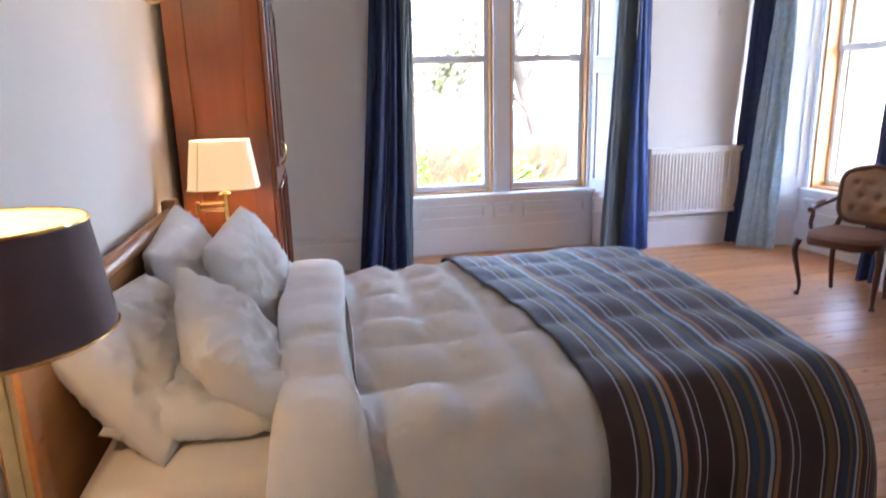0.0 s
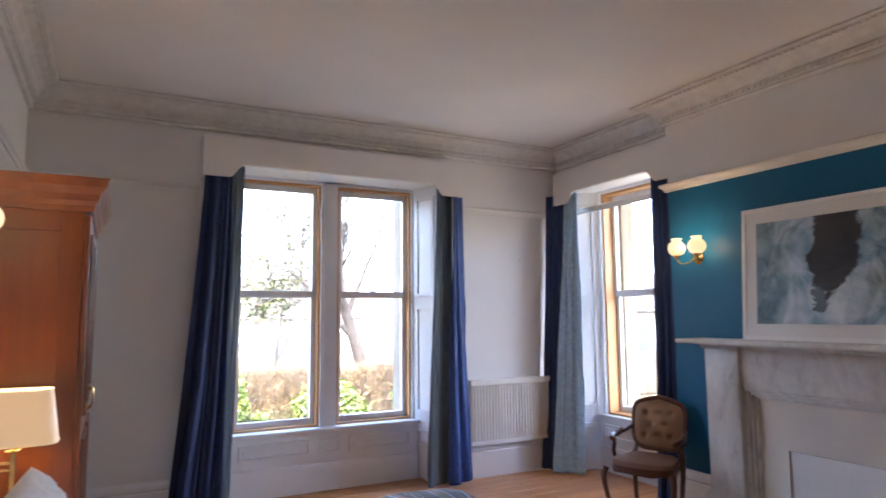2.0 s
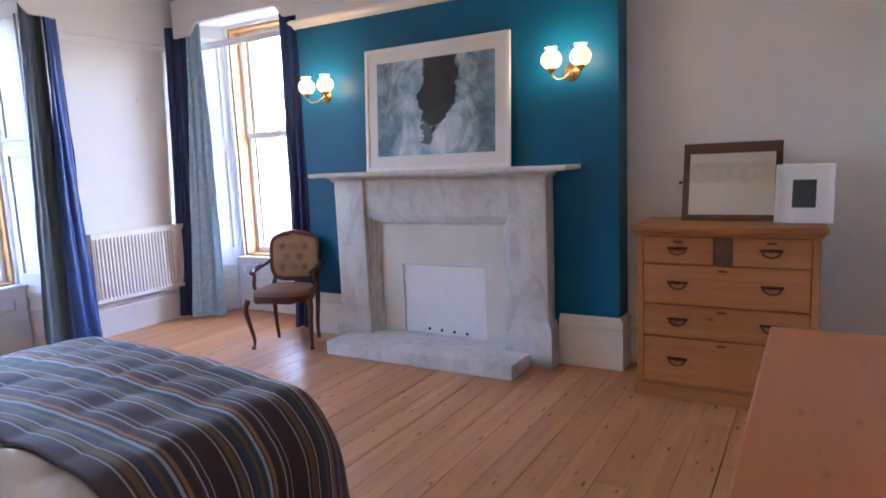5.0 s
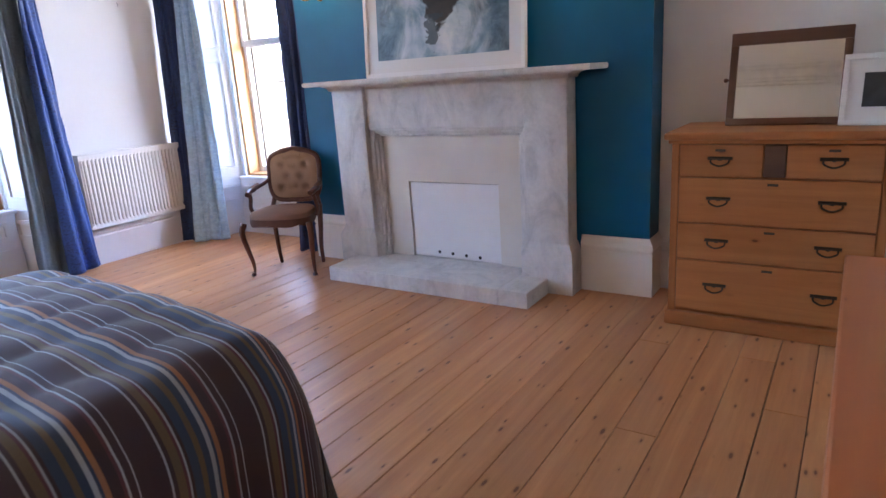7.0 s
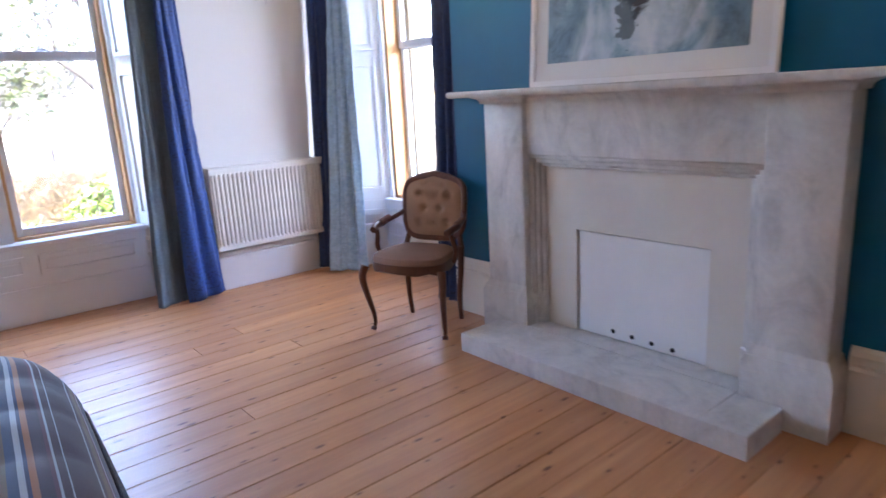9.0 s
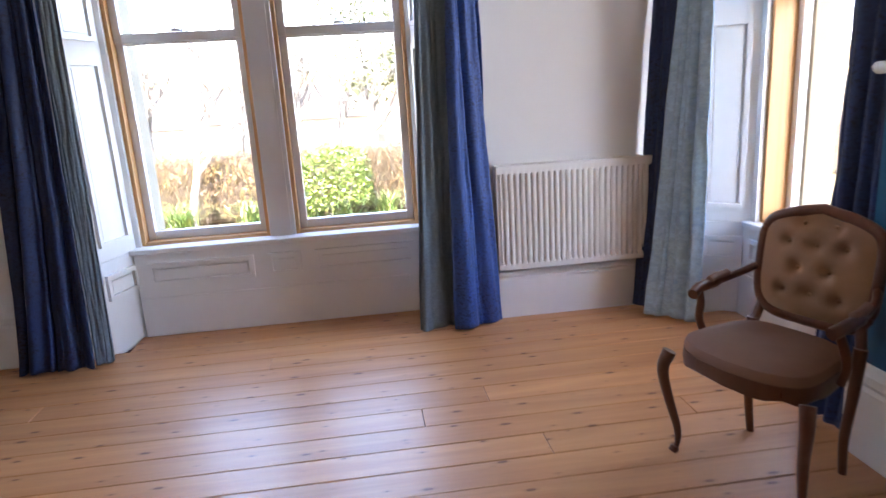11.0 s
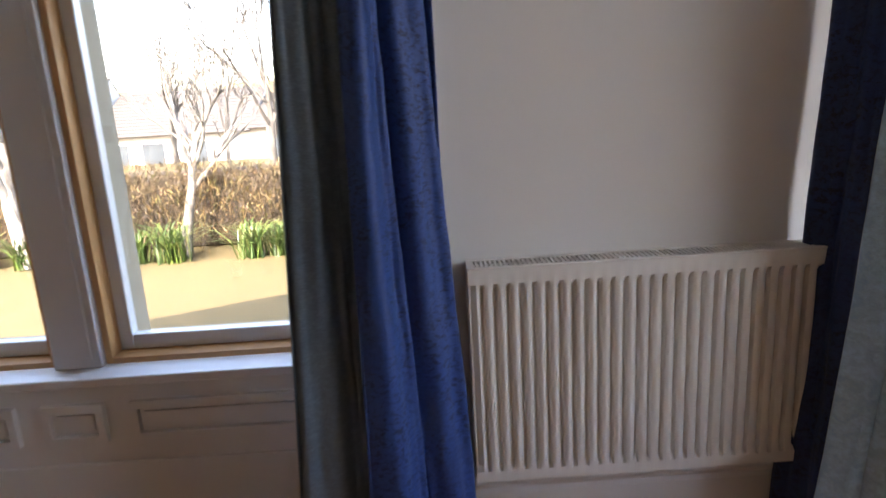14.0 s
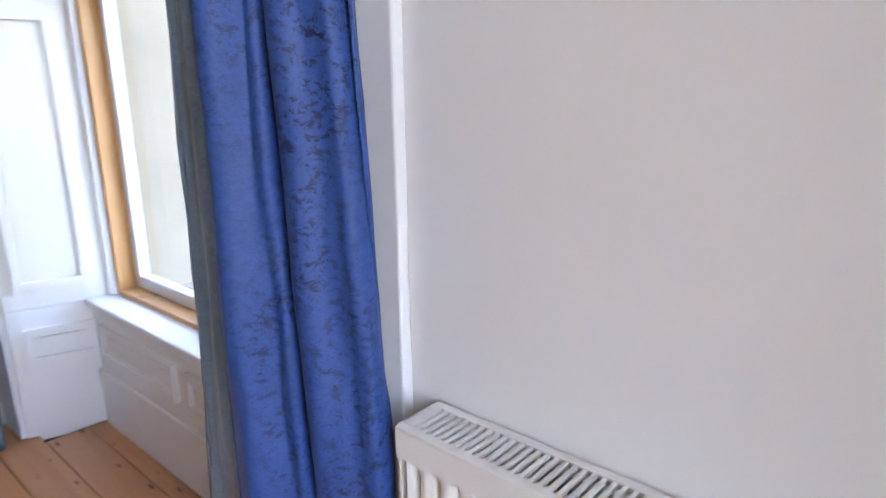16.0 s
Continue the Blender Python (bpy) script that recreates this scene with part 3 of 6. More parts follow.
# ---- curtains ----
def curtain(name, label, runs, top, z_top=2.66, group="velvet curtains"):
    """Velvet drops: each run is (name, material, top_a, top_b, foot_a, foot_b, folds, depth, seed)."""
    root = thing(name, (0, 0, 0), label, "curtain", group)
    for nm, mat_, ta, tb, fa, fb, folds, depth, seed in runs:
        ta, tb, fa, fb = (Vector(v) for v in (ta, tb, fa, fb))
        side = Vector((-(tb - ta).y, (tb - ta).x)).normalized()
        way = (tb - ta).normalized()

        def fn(u, v, ta=ta, tb=tb, fa=fa, fb=fb, folds=folds, depth=depth, seed=seed, side=side, way=way):
            e = v ** 1.25
            p = ta.lerp(tb, u).lerp(fa.lerp(fb, u), e)
            drift = noise.noise((u * 1.7 + seed, v * 0.9, seed * 1.7))
            ph = math.pi * (2 * folds * u + 0.9 * drift + 0.5 * v * math.sin(seed)) + seed
            amp = depth * (0.60 + 0.40 * v) * (0.75 + 0.5 * noise.noise((u * 3 + seed * 3, v * 1.1, 0.3)))
            # rounded crests with narrow, deep creases between them
            c = math.cos(ph)
            off = -amp * (1.35 * (0.5 + 0.5 * c) ** 0.55 - 0.6)
            off -= 0.30 * amp * math.cos(2.3 * ph + 2 * drift + seed)
            lap = 0.38 * amp * math.sin(ph)
            # crumpling that grows towards the floor
            off += (0.004 + 0.006 * v) * noise.noise((u * 7 + v * 2, v * 10, seed)) + 0.004 * noise.noise((u * 15, v * 23, seed + 2))
            z = z_top + (0.006 - z_top) * v
            kick = max(0.0, v - 0.93) / 0.07
            off -= 0.014 * kick * kick * (0.6 + noise.noise((u * 4, seed, 5.0)))
            z = max(0.005, z + kick * (0.010 + 0.012 * noise.noise((u * 5, seed, 2.0))))
            return (p.x + side.x * off + way.x * lap, p.y + side.y * off + way.y * lap, z)

        cloth_ = part(nm, grid(bmesh.new(), fn, 26 * max(2, int(folds + 0.6)), 90, 0.004), mat_, root, smooth=True, angle=180)
        bm = bmesh.new()
        for k in range(40):
            u0, u1 = k / 40, (k + 0.72) / 40
            a, b = Vector(fn(u0, 0.955)), Vector(fn(u1, 0.955))
            n_ = Vector((side.x, side.y, 0)) * -0.0015
            tube(bm, [a + n_, b + n_], 0.0011, 3)
        part("hem_stitching", bm, mat_, cloth_)
    return root


curtain("curtain", "full-length royal blue velvet curtain, coloured dark as backlit, with a silver blue edge", [
    ("blue_drop", NAVY_BACKLIT, (1.265, 5.43), (1.47, 5.43), (1.04, 5.37), (1.43, 5.37), 2.6, 0.048, 0.4),
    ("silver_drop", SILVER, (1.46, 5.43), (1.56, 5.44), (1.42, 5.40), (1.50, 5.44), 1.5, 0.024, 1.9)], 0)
curtain("curtain", "full-length royal blue crushed velvet curtain with a silver blue edge", [
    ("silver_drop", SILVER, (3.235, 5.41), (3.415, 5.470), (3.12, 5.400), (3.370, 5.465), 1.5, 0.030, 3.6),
    ("blue_drop", NAVY, (3.385, 5.385), (3.530, 5.465), (3.320, 5.370), (3.580, 5.455), 2.0, 0.056, 4.9)], 0)
curtain("curtain", "full-length silver blue velvet curtain, coloured pale as lit, with a blue edge coloured dark as backlit", [
    ("blue_drop", NAVY_BACKLIT, (4.535, 5.505), (4.650, 5.275), (4.41, 5.500), (4.47, 5.265), 2.5, 0.016, 5.2),
    ("pale_drop", SILVER_LIT, (4.62, 5.32), (4.62, 5.11), (4.41, 5.30), (4.61, 5.115), 2, 0.038, 6.6)], 0)
curtain("curtain", "full-length royal blue velvet curtain beside the chimney breast, coloured dark as backlit", [
    ("blue_drop", NAVY_BACKLIT, (4.60, 4.16), (4.60, 3.93), (4.52, 4.15), (4.56, 3.92), 3, 0.034, 8.2)], 0)


# ---- fireplace wall ----
def fireplace():
    root = thing("fireplace", (0, 0, 0), "grey-white marble fireplace with a boarded opening", "fireplace")
    back = BX - 0.002
    XP, XL, XF, XI = 4.357, 4.340, 4.388, 4.452  # pilaster, plinth, frieze and infill faces
    ZT = 1.236  # underside of the bed moulding
    # mantel shelf: a slab with a rounded nose over a cavetto, mitred round the ends
    bm = bmesh.new()
    nose = [(0, 0.028), (0.004, 0.012), (0.010, 0.002), (0.020, 0.0), (0.026, 0.008), (0.028, 0.018), (0.025, 0.027), (0.019, 0.031), (0.0, 0.031)]
    sweep(bm, nose, [(back, 3.588, 1.272), (4.232, 3.588, 1.272), (4.232, 1.646, 1.272), (back, 1.646, 1.272)])
    box(bm, 4.2315, 1.6455, 1.2745, back, 3.5885, 1.302)
    part("mantel_shelf", bm, MARBLE, root, "marble mantel shelf with a rounded nose", smooth=True, angle=35)
    # bed moulding that breaks forward over the pilasters
    bm = bmesh.new()
    cav = [(0, 0.036), (0, 0.0), (0.010, 0.0), (0.012, 0.006), (0.017, 0.016), (0.028, 0.026), (0.046, 0.031), (0.050, 0.036)]
    PR, PL = (1.803, 2.068), (3.232, 3.500)
    f = XF + 0.002
    sweep(bm, cav, [(back, PL[1], ZT), (XP, PL[1], ZT), (XP, PL[0], ZT), (f, PL[0], ZT), (f, PR[1], ZT), (XP, PR[1], ZT), (XP, PR[0], ZT), (back, PR[0], ZT)])
    part("bed_moulding", bm, MARBLE, root, smooth=True, angle=35)
    part("frieze", a_box(XF, PR[1] - 0.001, 0.982, back, PL[0] + 0.001, ZT + 0.03, bev=0.004), MARBLE, root)
    for (y0, y1), z0 in ((PR, 0.0), (PL, 0.0)):
        bm = bmesh.new()
        box(bm, XP, y0, 0.290, back, y1, ZT + 0.034, 0.010)
        part("pilaster", bm, MARBLE, root, smooth=True, angle=35)
        # plinth block with a sunk, splayed cap
        bm = bmesh.new()
        cap = [(0.0, 0.262), (0.020, 0.262), (0.022, 0.250), (0.028, 0.240), (0.028, 0.0), (0.0, 0.0)]
        top = [(0.0, 0.300), (0.003, 0.300), (0.006, 0.286), (0.016, 0.266), (0.016, 0.262), (0.0, 0.262)]
        for prof_ in (cap, top):
            sweep(bm, prof_, [(back, y1, z0), (XP + 0.002, y1, z0), (XP + 0.002, y0, z0), (back, y0, z0)])
        part("plinth", bm, MARBLE, root, smooth=True, angle=35)
    # stepped mouldings round the opening, each set back behind the last
    for k, (inset, x, w, dz) in enumerate(((0.0, 4.398, 0.030, 0.020), (0.030, 4.415, 0.022, 0.022), (0.052, 4.433, 0.020, 0.018))):
        bm = bmesh.new()
        a, b, topz = PR[1] - 0.001 + inset, PL[0] + 0.001 - inset, 0.982 - (0.0, 0.020, 0.042)[k]
        for y0, y1 in ((a, a + w), (b - w, b)):
            box(bm, x, y0, 0.102, back - 0.001 - k * 0.001, y1, topz - dz, 0.005)
            box(bm, x - 0.012, y0 - (0.003 if y0 > 2.6 else 0), 0.1, back - 0.002 - k * 0.001, y1 + (0.003 if y0 < 2.6 else 0), 0.245, 0.004)
        box(bm, x, a, topz - dz, back - 0.001 - k * 0.001, b, topz, 0.006)
        part("inner_moulding", bm, MARBLE, root, smooth=True, angle=35)
    ya, yb, zt = PR[1] + 0.068, PL[0] - 0.068, 0.928
    pa, pb, pz = 2.300, 2.973, 0.614
    for args in ((XI, ya, 0.1, XI + 0.022, pa - 0.004, zt), (XI, pb + 0.004, 0.1, XI + 0.022, yb, zt), (XI, pa - 0.004, pz + 0.006, XI + 0.022, pb + 0.004, zt)):
        part("infill_board", a_box(*args), BOARDING, root, "white painted board round the opening")
    part("infill_panel", a_box(XI + 0.013, pa, 0.104, XI + 0.024, pb, pz, bev=0.002), TRIM, root, "white painted access panel")
    # Black sheet behind the panel's gaps, in place of the shade there.
    part("backing_board", a_box(XI + 0.026, ya, 0.104, XI + 0.032, yb, 0.90), BLACK, root, "added black sheet for the shade in the gaps round the panel")
    for i in range(4):
        bm = bmesh.new()
        lathe(bm, [(0.011, 0), (0.011, 0.003)], n=14)
        h = part("vent_hole", bm, BLACK, root, "dark round vent hole")
        h.matrix_basis = pose(XI + 0.0125, 2.770 - 0.104 * i, 0.142 - 0.004 * i, 0, -90, 0)
    bm = bmesh.new()
    box(bm, 4.03, 2.105, 0.0, XL - 0.004, 3.393, 0.098, 0.005)
    part("hearth", bm, MARBLE, root, "raised marble hearth slab")
    bm = bmesh.new()
    box(bm, 4.031, 1.922, 0.0, 4.318, 2.1045, 0.0975, 0.005)
    part("hearth_block", bm, MARBLE, root, "end block of the marble hearth")
    part("back_hearth", a_box(XL - 0.004, 2.10, 0.0, BX - 0.004, 3.20, 0.0985), MARBLE, root)
    return root


fireplace()


def painting_mat():
    m, t, b = node_mat("sea_painting")
    v = coords(t)
    sep = t.nodes.new("ShaderNodeSeparateXYZ")
    link(t, v, sep.inputs[0])
    swirl = tex_noise(t, coords(t, (1, 3.0, 3.4)), 1.0, 7, 0.60, 1.1)
    ragged = tex_noise(t, coords(t, (1, 7.0, 9.0)), 1.0, 5, 0.62, 0.6)
    deep = tex_noise(t, coords(t, (1, 5.0, 3.2)), 1.3, 4, 0.55, 1.6)

    def calc(op, a, b_=None):
        q = t.nodes.new("ShaderNodeMath")
        q.operation = op
        for s_, val in zip(q.inputs, (a, b_)):
            if val is None:
                continue
            if isinstance(val, (int, float)):
                s_.default_value = val
            else:
                link(t, val, s_)
        return q.outputs[0]

    # across runs from -0.47 at the left to 0.47, up from -0.33 to 0.33
    across, up = calc("MULTIPLY", sep.outputs[1], -1.0), sep.outputs[2]
    # pale foam in the middle, deep teal water towards both sides
    c = ramp(t, swirl, [(0.30, (0.10, 0.20, 0.27)), (0.42, (0.25, 0.37, 0.45)), (0.52, (0.45, 0.54, 0.60)), (0.66, (0.66, 0.70, 0.72))])
    side = calc("ADD", calc("MULTIPLY", calc("ABSOLUTE", calc("ADD", across, 0.02)), 1.3), calc("MULTIPLY", deep, 0.75))
    c = mix(t, ramp(t, side, [(0.62, (0, 0, 0)), (0.86, (0.85, 0.85, 0.85))]), c, ramp(t, ragged, [(0.35, (0.02, 0.06, 0.085)), (0.65, (0.16, 0.27, 0.34))]))
    # a dark slab of rock from the top edge that narrows to a ragged point
    half = calc("MINIMUM", calc("MULTIPLY", calc("ADD", up, 0.20), 0.75), 0.155)
    off = calc("ABSOLUTE", calc("SUBTRACT", across, calc("MULTIPLY", calc("ADD", up, 0.16), 0.13)))
    edge = calc("ADD", calc("SUBTRACT", half, off), calc("MULTIPLY", calc("SUBTRACT", ragged, 0.5), 0.20))
    mask = ramp(t, edge, [(0.0, (0, 0, 0)), (0.022, (0.97, 0.97, 0.97))])
    rock = ramp(t, swirl, [(0.35, (0.010, 0.008, 0.008)), (0.7, (0.040, 0.026, 0.022))])
    c = mix(t, mask, c, rock)
    # a dark trail under the point
    trail = calc("SUBTRACT", calc("ADD", calc("MULTIPLY", calc("SUBTRACT", ragged, 0.5), 0.35), 0.028), calc("ABSOLUTE", calc("ADD", across, 0.035)))
    low = calc("MULTIPLY", calc("LESS_THAN", up, -0.08), calc("GREATER_THAN", trail, 0.0))
    c = mix(t, calc("MULTIPLY", low, 0.8), c, (0.035, 0.055, 0.065))
    link(t, c, b.inputs["Base Color"])
    b.inputs["Roughness"].default_value = 0.35
    return m


def framed_picture(name, label, w, h, border, mat_w, frame_mat, mount, art, depth=0.03):
    """A framed picture in its own plane: across y, up z, facing -x, its foot at the origin."""
    root = thing(name, (0, 0, 0), label, "picture")
    bm = bmesh.new()
    box(bm, 0, -w / 2, 0, depth, w / 2, border, 0.002)
    box(bm, 0, -w / 2, h - border, depth, w / 2, h, 0.002)
    box(bm, 0, -w / 2, border, depth, -w / 2 + border, h - border, 0.002)
    box(bm, 0, w / 2 - border, border, depth, w / 2, h - border, 0.002)
    part("frame", bm, frame_mat, root)
    part("mount", a_box(0.010, -w / 2 + border, border, depth - 0.002, w / 2 - border, h - border), mount, root, "pale card mount")
    bm = a_box(-0.0015, -w / 2 + border + mat_w, -(h / 2 - border - mat_w), 0.0015, w / 2 - border - mat_w, h / 2 - border - mat_w)
    pr = part("print", bm, art, root)
    pr.location = (0.0085, 0, h / 2)
    return root


MOUNT = paint("mount_card", (0.74, 0.72, 0.69), 0.7, 0.02)
FRAMEWHITE = paint("white_frame", (0.80, 0.79, 0.77), 0.35, 0.03)
big = framed_picture("seascape_painting", "large white-framed seascape painting leaning on the mantelpiece", 1.150, 0.868, 0.026, 0.078, FRAMEWHITE, MOUNT, painting_mat())
big.matrix_basis = pose(4.398, 2.640, 1.3035, 0, 3.8, 0)


def sconce(label, at, rz, arm=0.115, spread=0.092, r=0.064, watts=0.06, drop=0.0):
    """A brass twin wall lamp with lit opal globes; it faces -y."""
    root = thing("wall_lamp", at, label, "wall lamp", "wall lamps", rz)
    bm = bmesh.new()
    lathe(bm, [(0.050, 0), (0.052, 0.004), (0.044, 0.012), (0.022, 0.020), (0.015, 0.030)], n=24)
    p = part("back_plate", bm, BRASS, root, smooth=True)
    p.matrix_basis = pose(0, 0, 0, 90, 0, 0)
    M = pose(*at, 0, 0, rz)
    for s in (-1, 1):
        bm = bmesh.new()
        tube(bm, curve_pts([(0, -0.028, 0), (s * 0.030, -0.06, -0.035 - drop), (s * 0.065, -0.095, -0.045 - drop), (s * spread, -arm, -0.015 - drop), (s * spread, -arm, 0.006 - drop)], 6), 0.0055, 8)
        part("arm", bm, BRASS, root, smooth=True)
        bm = bmesh.new()
        lathe(bm, [(0.006, -0.022), (0.012, -0.016), (0.008, -0.008), (0.026, 0.0), (0.032, 0.010), (0.030, 0.014)], (s * spread, -arm, 0.006 - drop), 20)
        part("cup", bm, BRASS, root, smooth=True)
        bm = bmesh.new()
        prof = [(0.028, 0.0)] + [(r * math.sin(a), r * 0.93 * (1 - math.cos(a)) - 0.006) for a in (radians(28 + 122 * k / 12) for k in range(13))] + [(0.036, r * 1.86), (0.040, r * 1.98)]
        lathe(bm, prof + [(0.037, r * 1.98), (0.033, r * 1.86)], (s * spread, -arm, 0.018 - drop), 28, cap=False)
        g = part("globe", bm, OPAL, root, "lit opal glass globe with a scalloped neck", smooth=True)
        g.visible_shadow = False
        c = M @ Vector((s * spread, -arm, 0.018 - drop + r * 0.9))
        bulb("globe_light", c.x, c.y, c.z, watts, 0.05)
    return root


sconce("brass twin wall lamp with lit opal globes on the blue wall", (BX - 0.001, 1.668, 1.866), -90)
sconce("brass twin wall lamp with lit opal globes on the blue wall", (BX - 0.001, 3.628, 1.888), -90)
sconce("brass twin wall lamp with lit opal globes above the bed", (WX + 0.001, 3.145, 1.848), 90, 0.13, 0.10, 0.066, 0.06, 0.062)


# ---- chest of drawers with the things on it ----
def bail_handle(root):
    """A dark drop handle facing -x, centred on the origin."""
    bm = bmesh.new()
    tube(bm, curve_pts([(-0.004, -0.038, 0.008), (-0.016, -0.036, -0.010), (-0.020, 0, -0.024), (-0.016, 0.036, -0.010), (-0.004, 0.038, 0.008)], 5), 0.004, 8)
    for s in (-1, 1):
        lathe(bm, [(0.009, 0), (0.007, 0.006)], (0, 0, 0), 10)
    tube(bm, [(-0.003, -0.052, 0.010), (-0.003, 0.052, 0.010)], 0.0075, 8)
    return bm


def chest():
    root = thing("chest_of_drawers", (0, 0, 0), "knotty pine chest of drawers with dark drop handles", "chest of drawers")
    x0, x1, y0, y1 = 4.145, 4.655, 0.315, 1.195
    bm = bmesh.new()
    box(bm, x0 + 0.004, y0, 0.055, x1, y0 + 0.035, 0.925, 0.003)
    box(bm, x0 + 0.004, y1 - 0.035, 0.055, x1, y1, 0.925, 0.003)
    box(bm, x0 + 0.02, y0 + 0.035, 0.055, x1, y1 - 0.035, 0.925)
    part("carcass", bm, PINE_Z, root)
    bm = bmesh.new()
    box(bm, x0 - 0.018, y0 - 0.012, 0.0, x1, y1 + 0.012, 0.072, 0.008)
    part("plinth", bm, PINE_Y, root)
    bm = bmesh.new()
    box(bm, x0 - 0.030, y0 - 0.032, 0.925, x1, y1 + 0.032, 0.962, 0.012)
    box(bm, x0 - 0.012, y0 - 0.014, 0.908, x1, y1 + 0.014, 0.926, 0.006)
    part("top", bm, PINE_Y, root)
    a, b = y0 + 0.038, y1 - 0.038
    rows = [(0.757, 0.902, 0.80, b), (0.757, 0.902, a, 0.706), (0.535, 0.748, a, b), (0.352, 0.526, a, b), (0.088, 0.343, a, b)]
    part("divider", a_box(x0, 0.710, 0.757, x0 + 0.03, 0.796, 0.902, bev=0.002), MIRRORWOOD, root, "worn grey-brown divider block")
    for z0, z1, ya, yb in rows:
        d = part("drawer", a_box(x0 + 0.001, ya, z0, x0 + 0.03, yb, z1, bev=0.003), PINE_Y, root)
        ys = [(ya + yb) / 2] if yb - ya < 0.5 else [0.522, 0.978]
        zc = (z0 + z1) / 2 + 0.006
        for yy in ys:
            h = part("handle", bail_handle(root), IRON, d, "dark bronze drop handle", smooth=True)
            h.location = (x0 - 0.001, yy, zc - 0.004)
        bm = bmesh.new()
        box(bm, x0 - 0.002, (ya + yb) / 2 - 0.022, z1 - 0.030, x0 + 0.001, (ya + yb) / 2 + 0.022, z1 - 0.019, 0.001)
        part("keyhole_plate", bm, IRON, d, "dark keyhole plate")
    return root


chest()


def mirror_glass():
    m, t, b = node_mat("mirror_silver")
    b.inputs["Base Color"].default_value = (0.86, 0.84, 0.78, 1)
    b.inputs["Metallic"].default_value = 1.0
    b.inputs["Roughness"].default_value = 0.03
    return m


def table_mirror():
    root = thing("table_mirror", (0, 0, 0), "dark wooden framed mirror leaning on the chest", "mirror")
    w, h = 0.505, 0.44
    for nm, args in (("frame_rail", (0, -w / 2, 0, 0.025, w / 2, 0.034)), ("frame_rail", (0, -w / 2, h - 0.058, 0.025, w / 2, h)), ("frame_stile", (0.001, -w / 2, 0.034, 0.024, -w / 2 + 0.034, h - 0.058)), ("frame_stile", (0.001, w / 2 - 0.034, 0.034, 0.024, w / 2, h - 0.058))):
        part(nm, a_box(*args, bev=0.004), MIRRORWOOD, root)
    part("glass", a_box(0.010, -w / 2 + 0.034, 0.034, 0.018, w / 2 - 0.034, h - 0.058), mirror_glass(), root, "silvered mirror glass")
    part("backing", a_box(0.0182, -w / 2 + 0.034, 0.034, 0.023, w / 2 - 0.034, h - 0.058), MIRRORWOOD, root)
    for s in (1,):
        bm = bmesh.new()
        lathe(bm, [(0.004, 0), (0.006, 0.006), (0.011, 0.012), (0.009, 0.020), (0.002, 0.024)], n=12)
        k = part("pivot_knob", bm, MIRRORWOOD, root, smooth=True)
        k.matrix_basis = pose(0.012, w / 2, 0.22, -90, 0, 0)
    root.matrix_basis = pose(4.415, 0.757, 0.9635, 0, 12.4, 0)
    return root


table_mirror()
DARKPRINT = paint("dark_print", (0.028, 0.032, 0.036), 0.4, 0.4, 12)
small = framed_picture("small_picture", "small white-framed dark print leaning on the chest", 0.268, 0.305, 0.022, 0.058, FRAMEWHITE, FRAMEWHITE, DARKPRINT, 0.028)
small.matrix_basis = pose(4.335, 0.402, 0.9635, 0, 10, -5)


# ---- desk beside the path ----
def desk():
    root = thing("desk", (0, 0, 0), "cherry-coloured wooden table with a worn top", "table")
    x0, x1, y0, y1, z = 1.32, 2.795, -0.13, 0.458, 0.80
    part("tabletop", a_box(x0, y0, z - 0.03, x1, y1, z, bev=0.006), DESKWOOD, root)
    part("apron", a_box(x0 + 0.07, y1 - 0.075, z - 0.13, x1 - 0.07, y1 - 0.055, z - 0.03), DESKWOOD, root)
    part("apron", a_box(x0 + 0.07, y0 + 0.03, z - 0.13, x1 - 0.07, y0 + 0.05, z - 0.03), DESKWOOD, root)
    for xx in (x0 + 0.04, x1 - 0.09):
        for yy in (y0 + 0.03, y1 - 0.085):
            part("leg", a_box(xx, yy, 0, xx + 0.05, yy + 0.05, z - 0.03, bev=0.004), DESKWOOD, root)
    return root


desk()


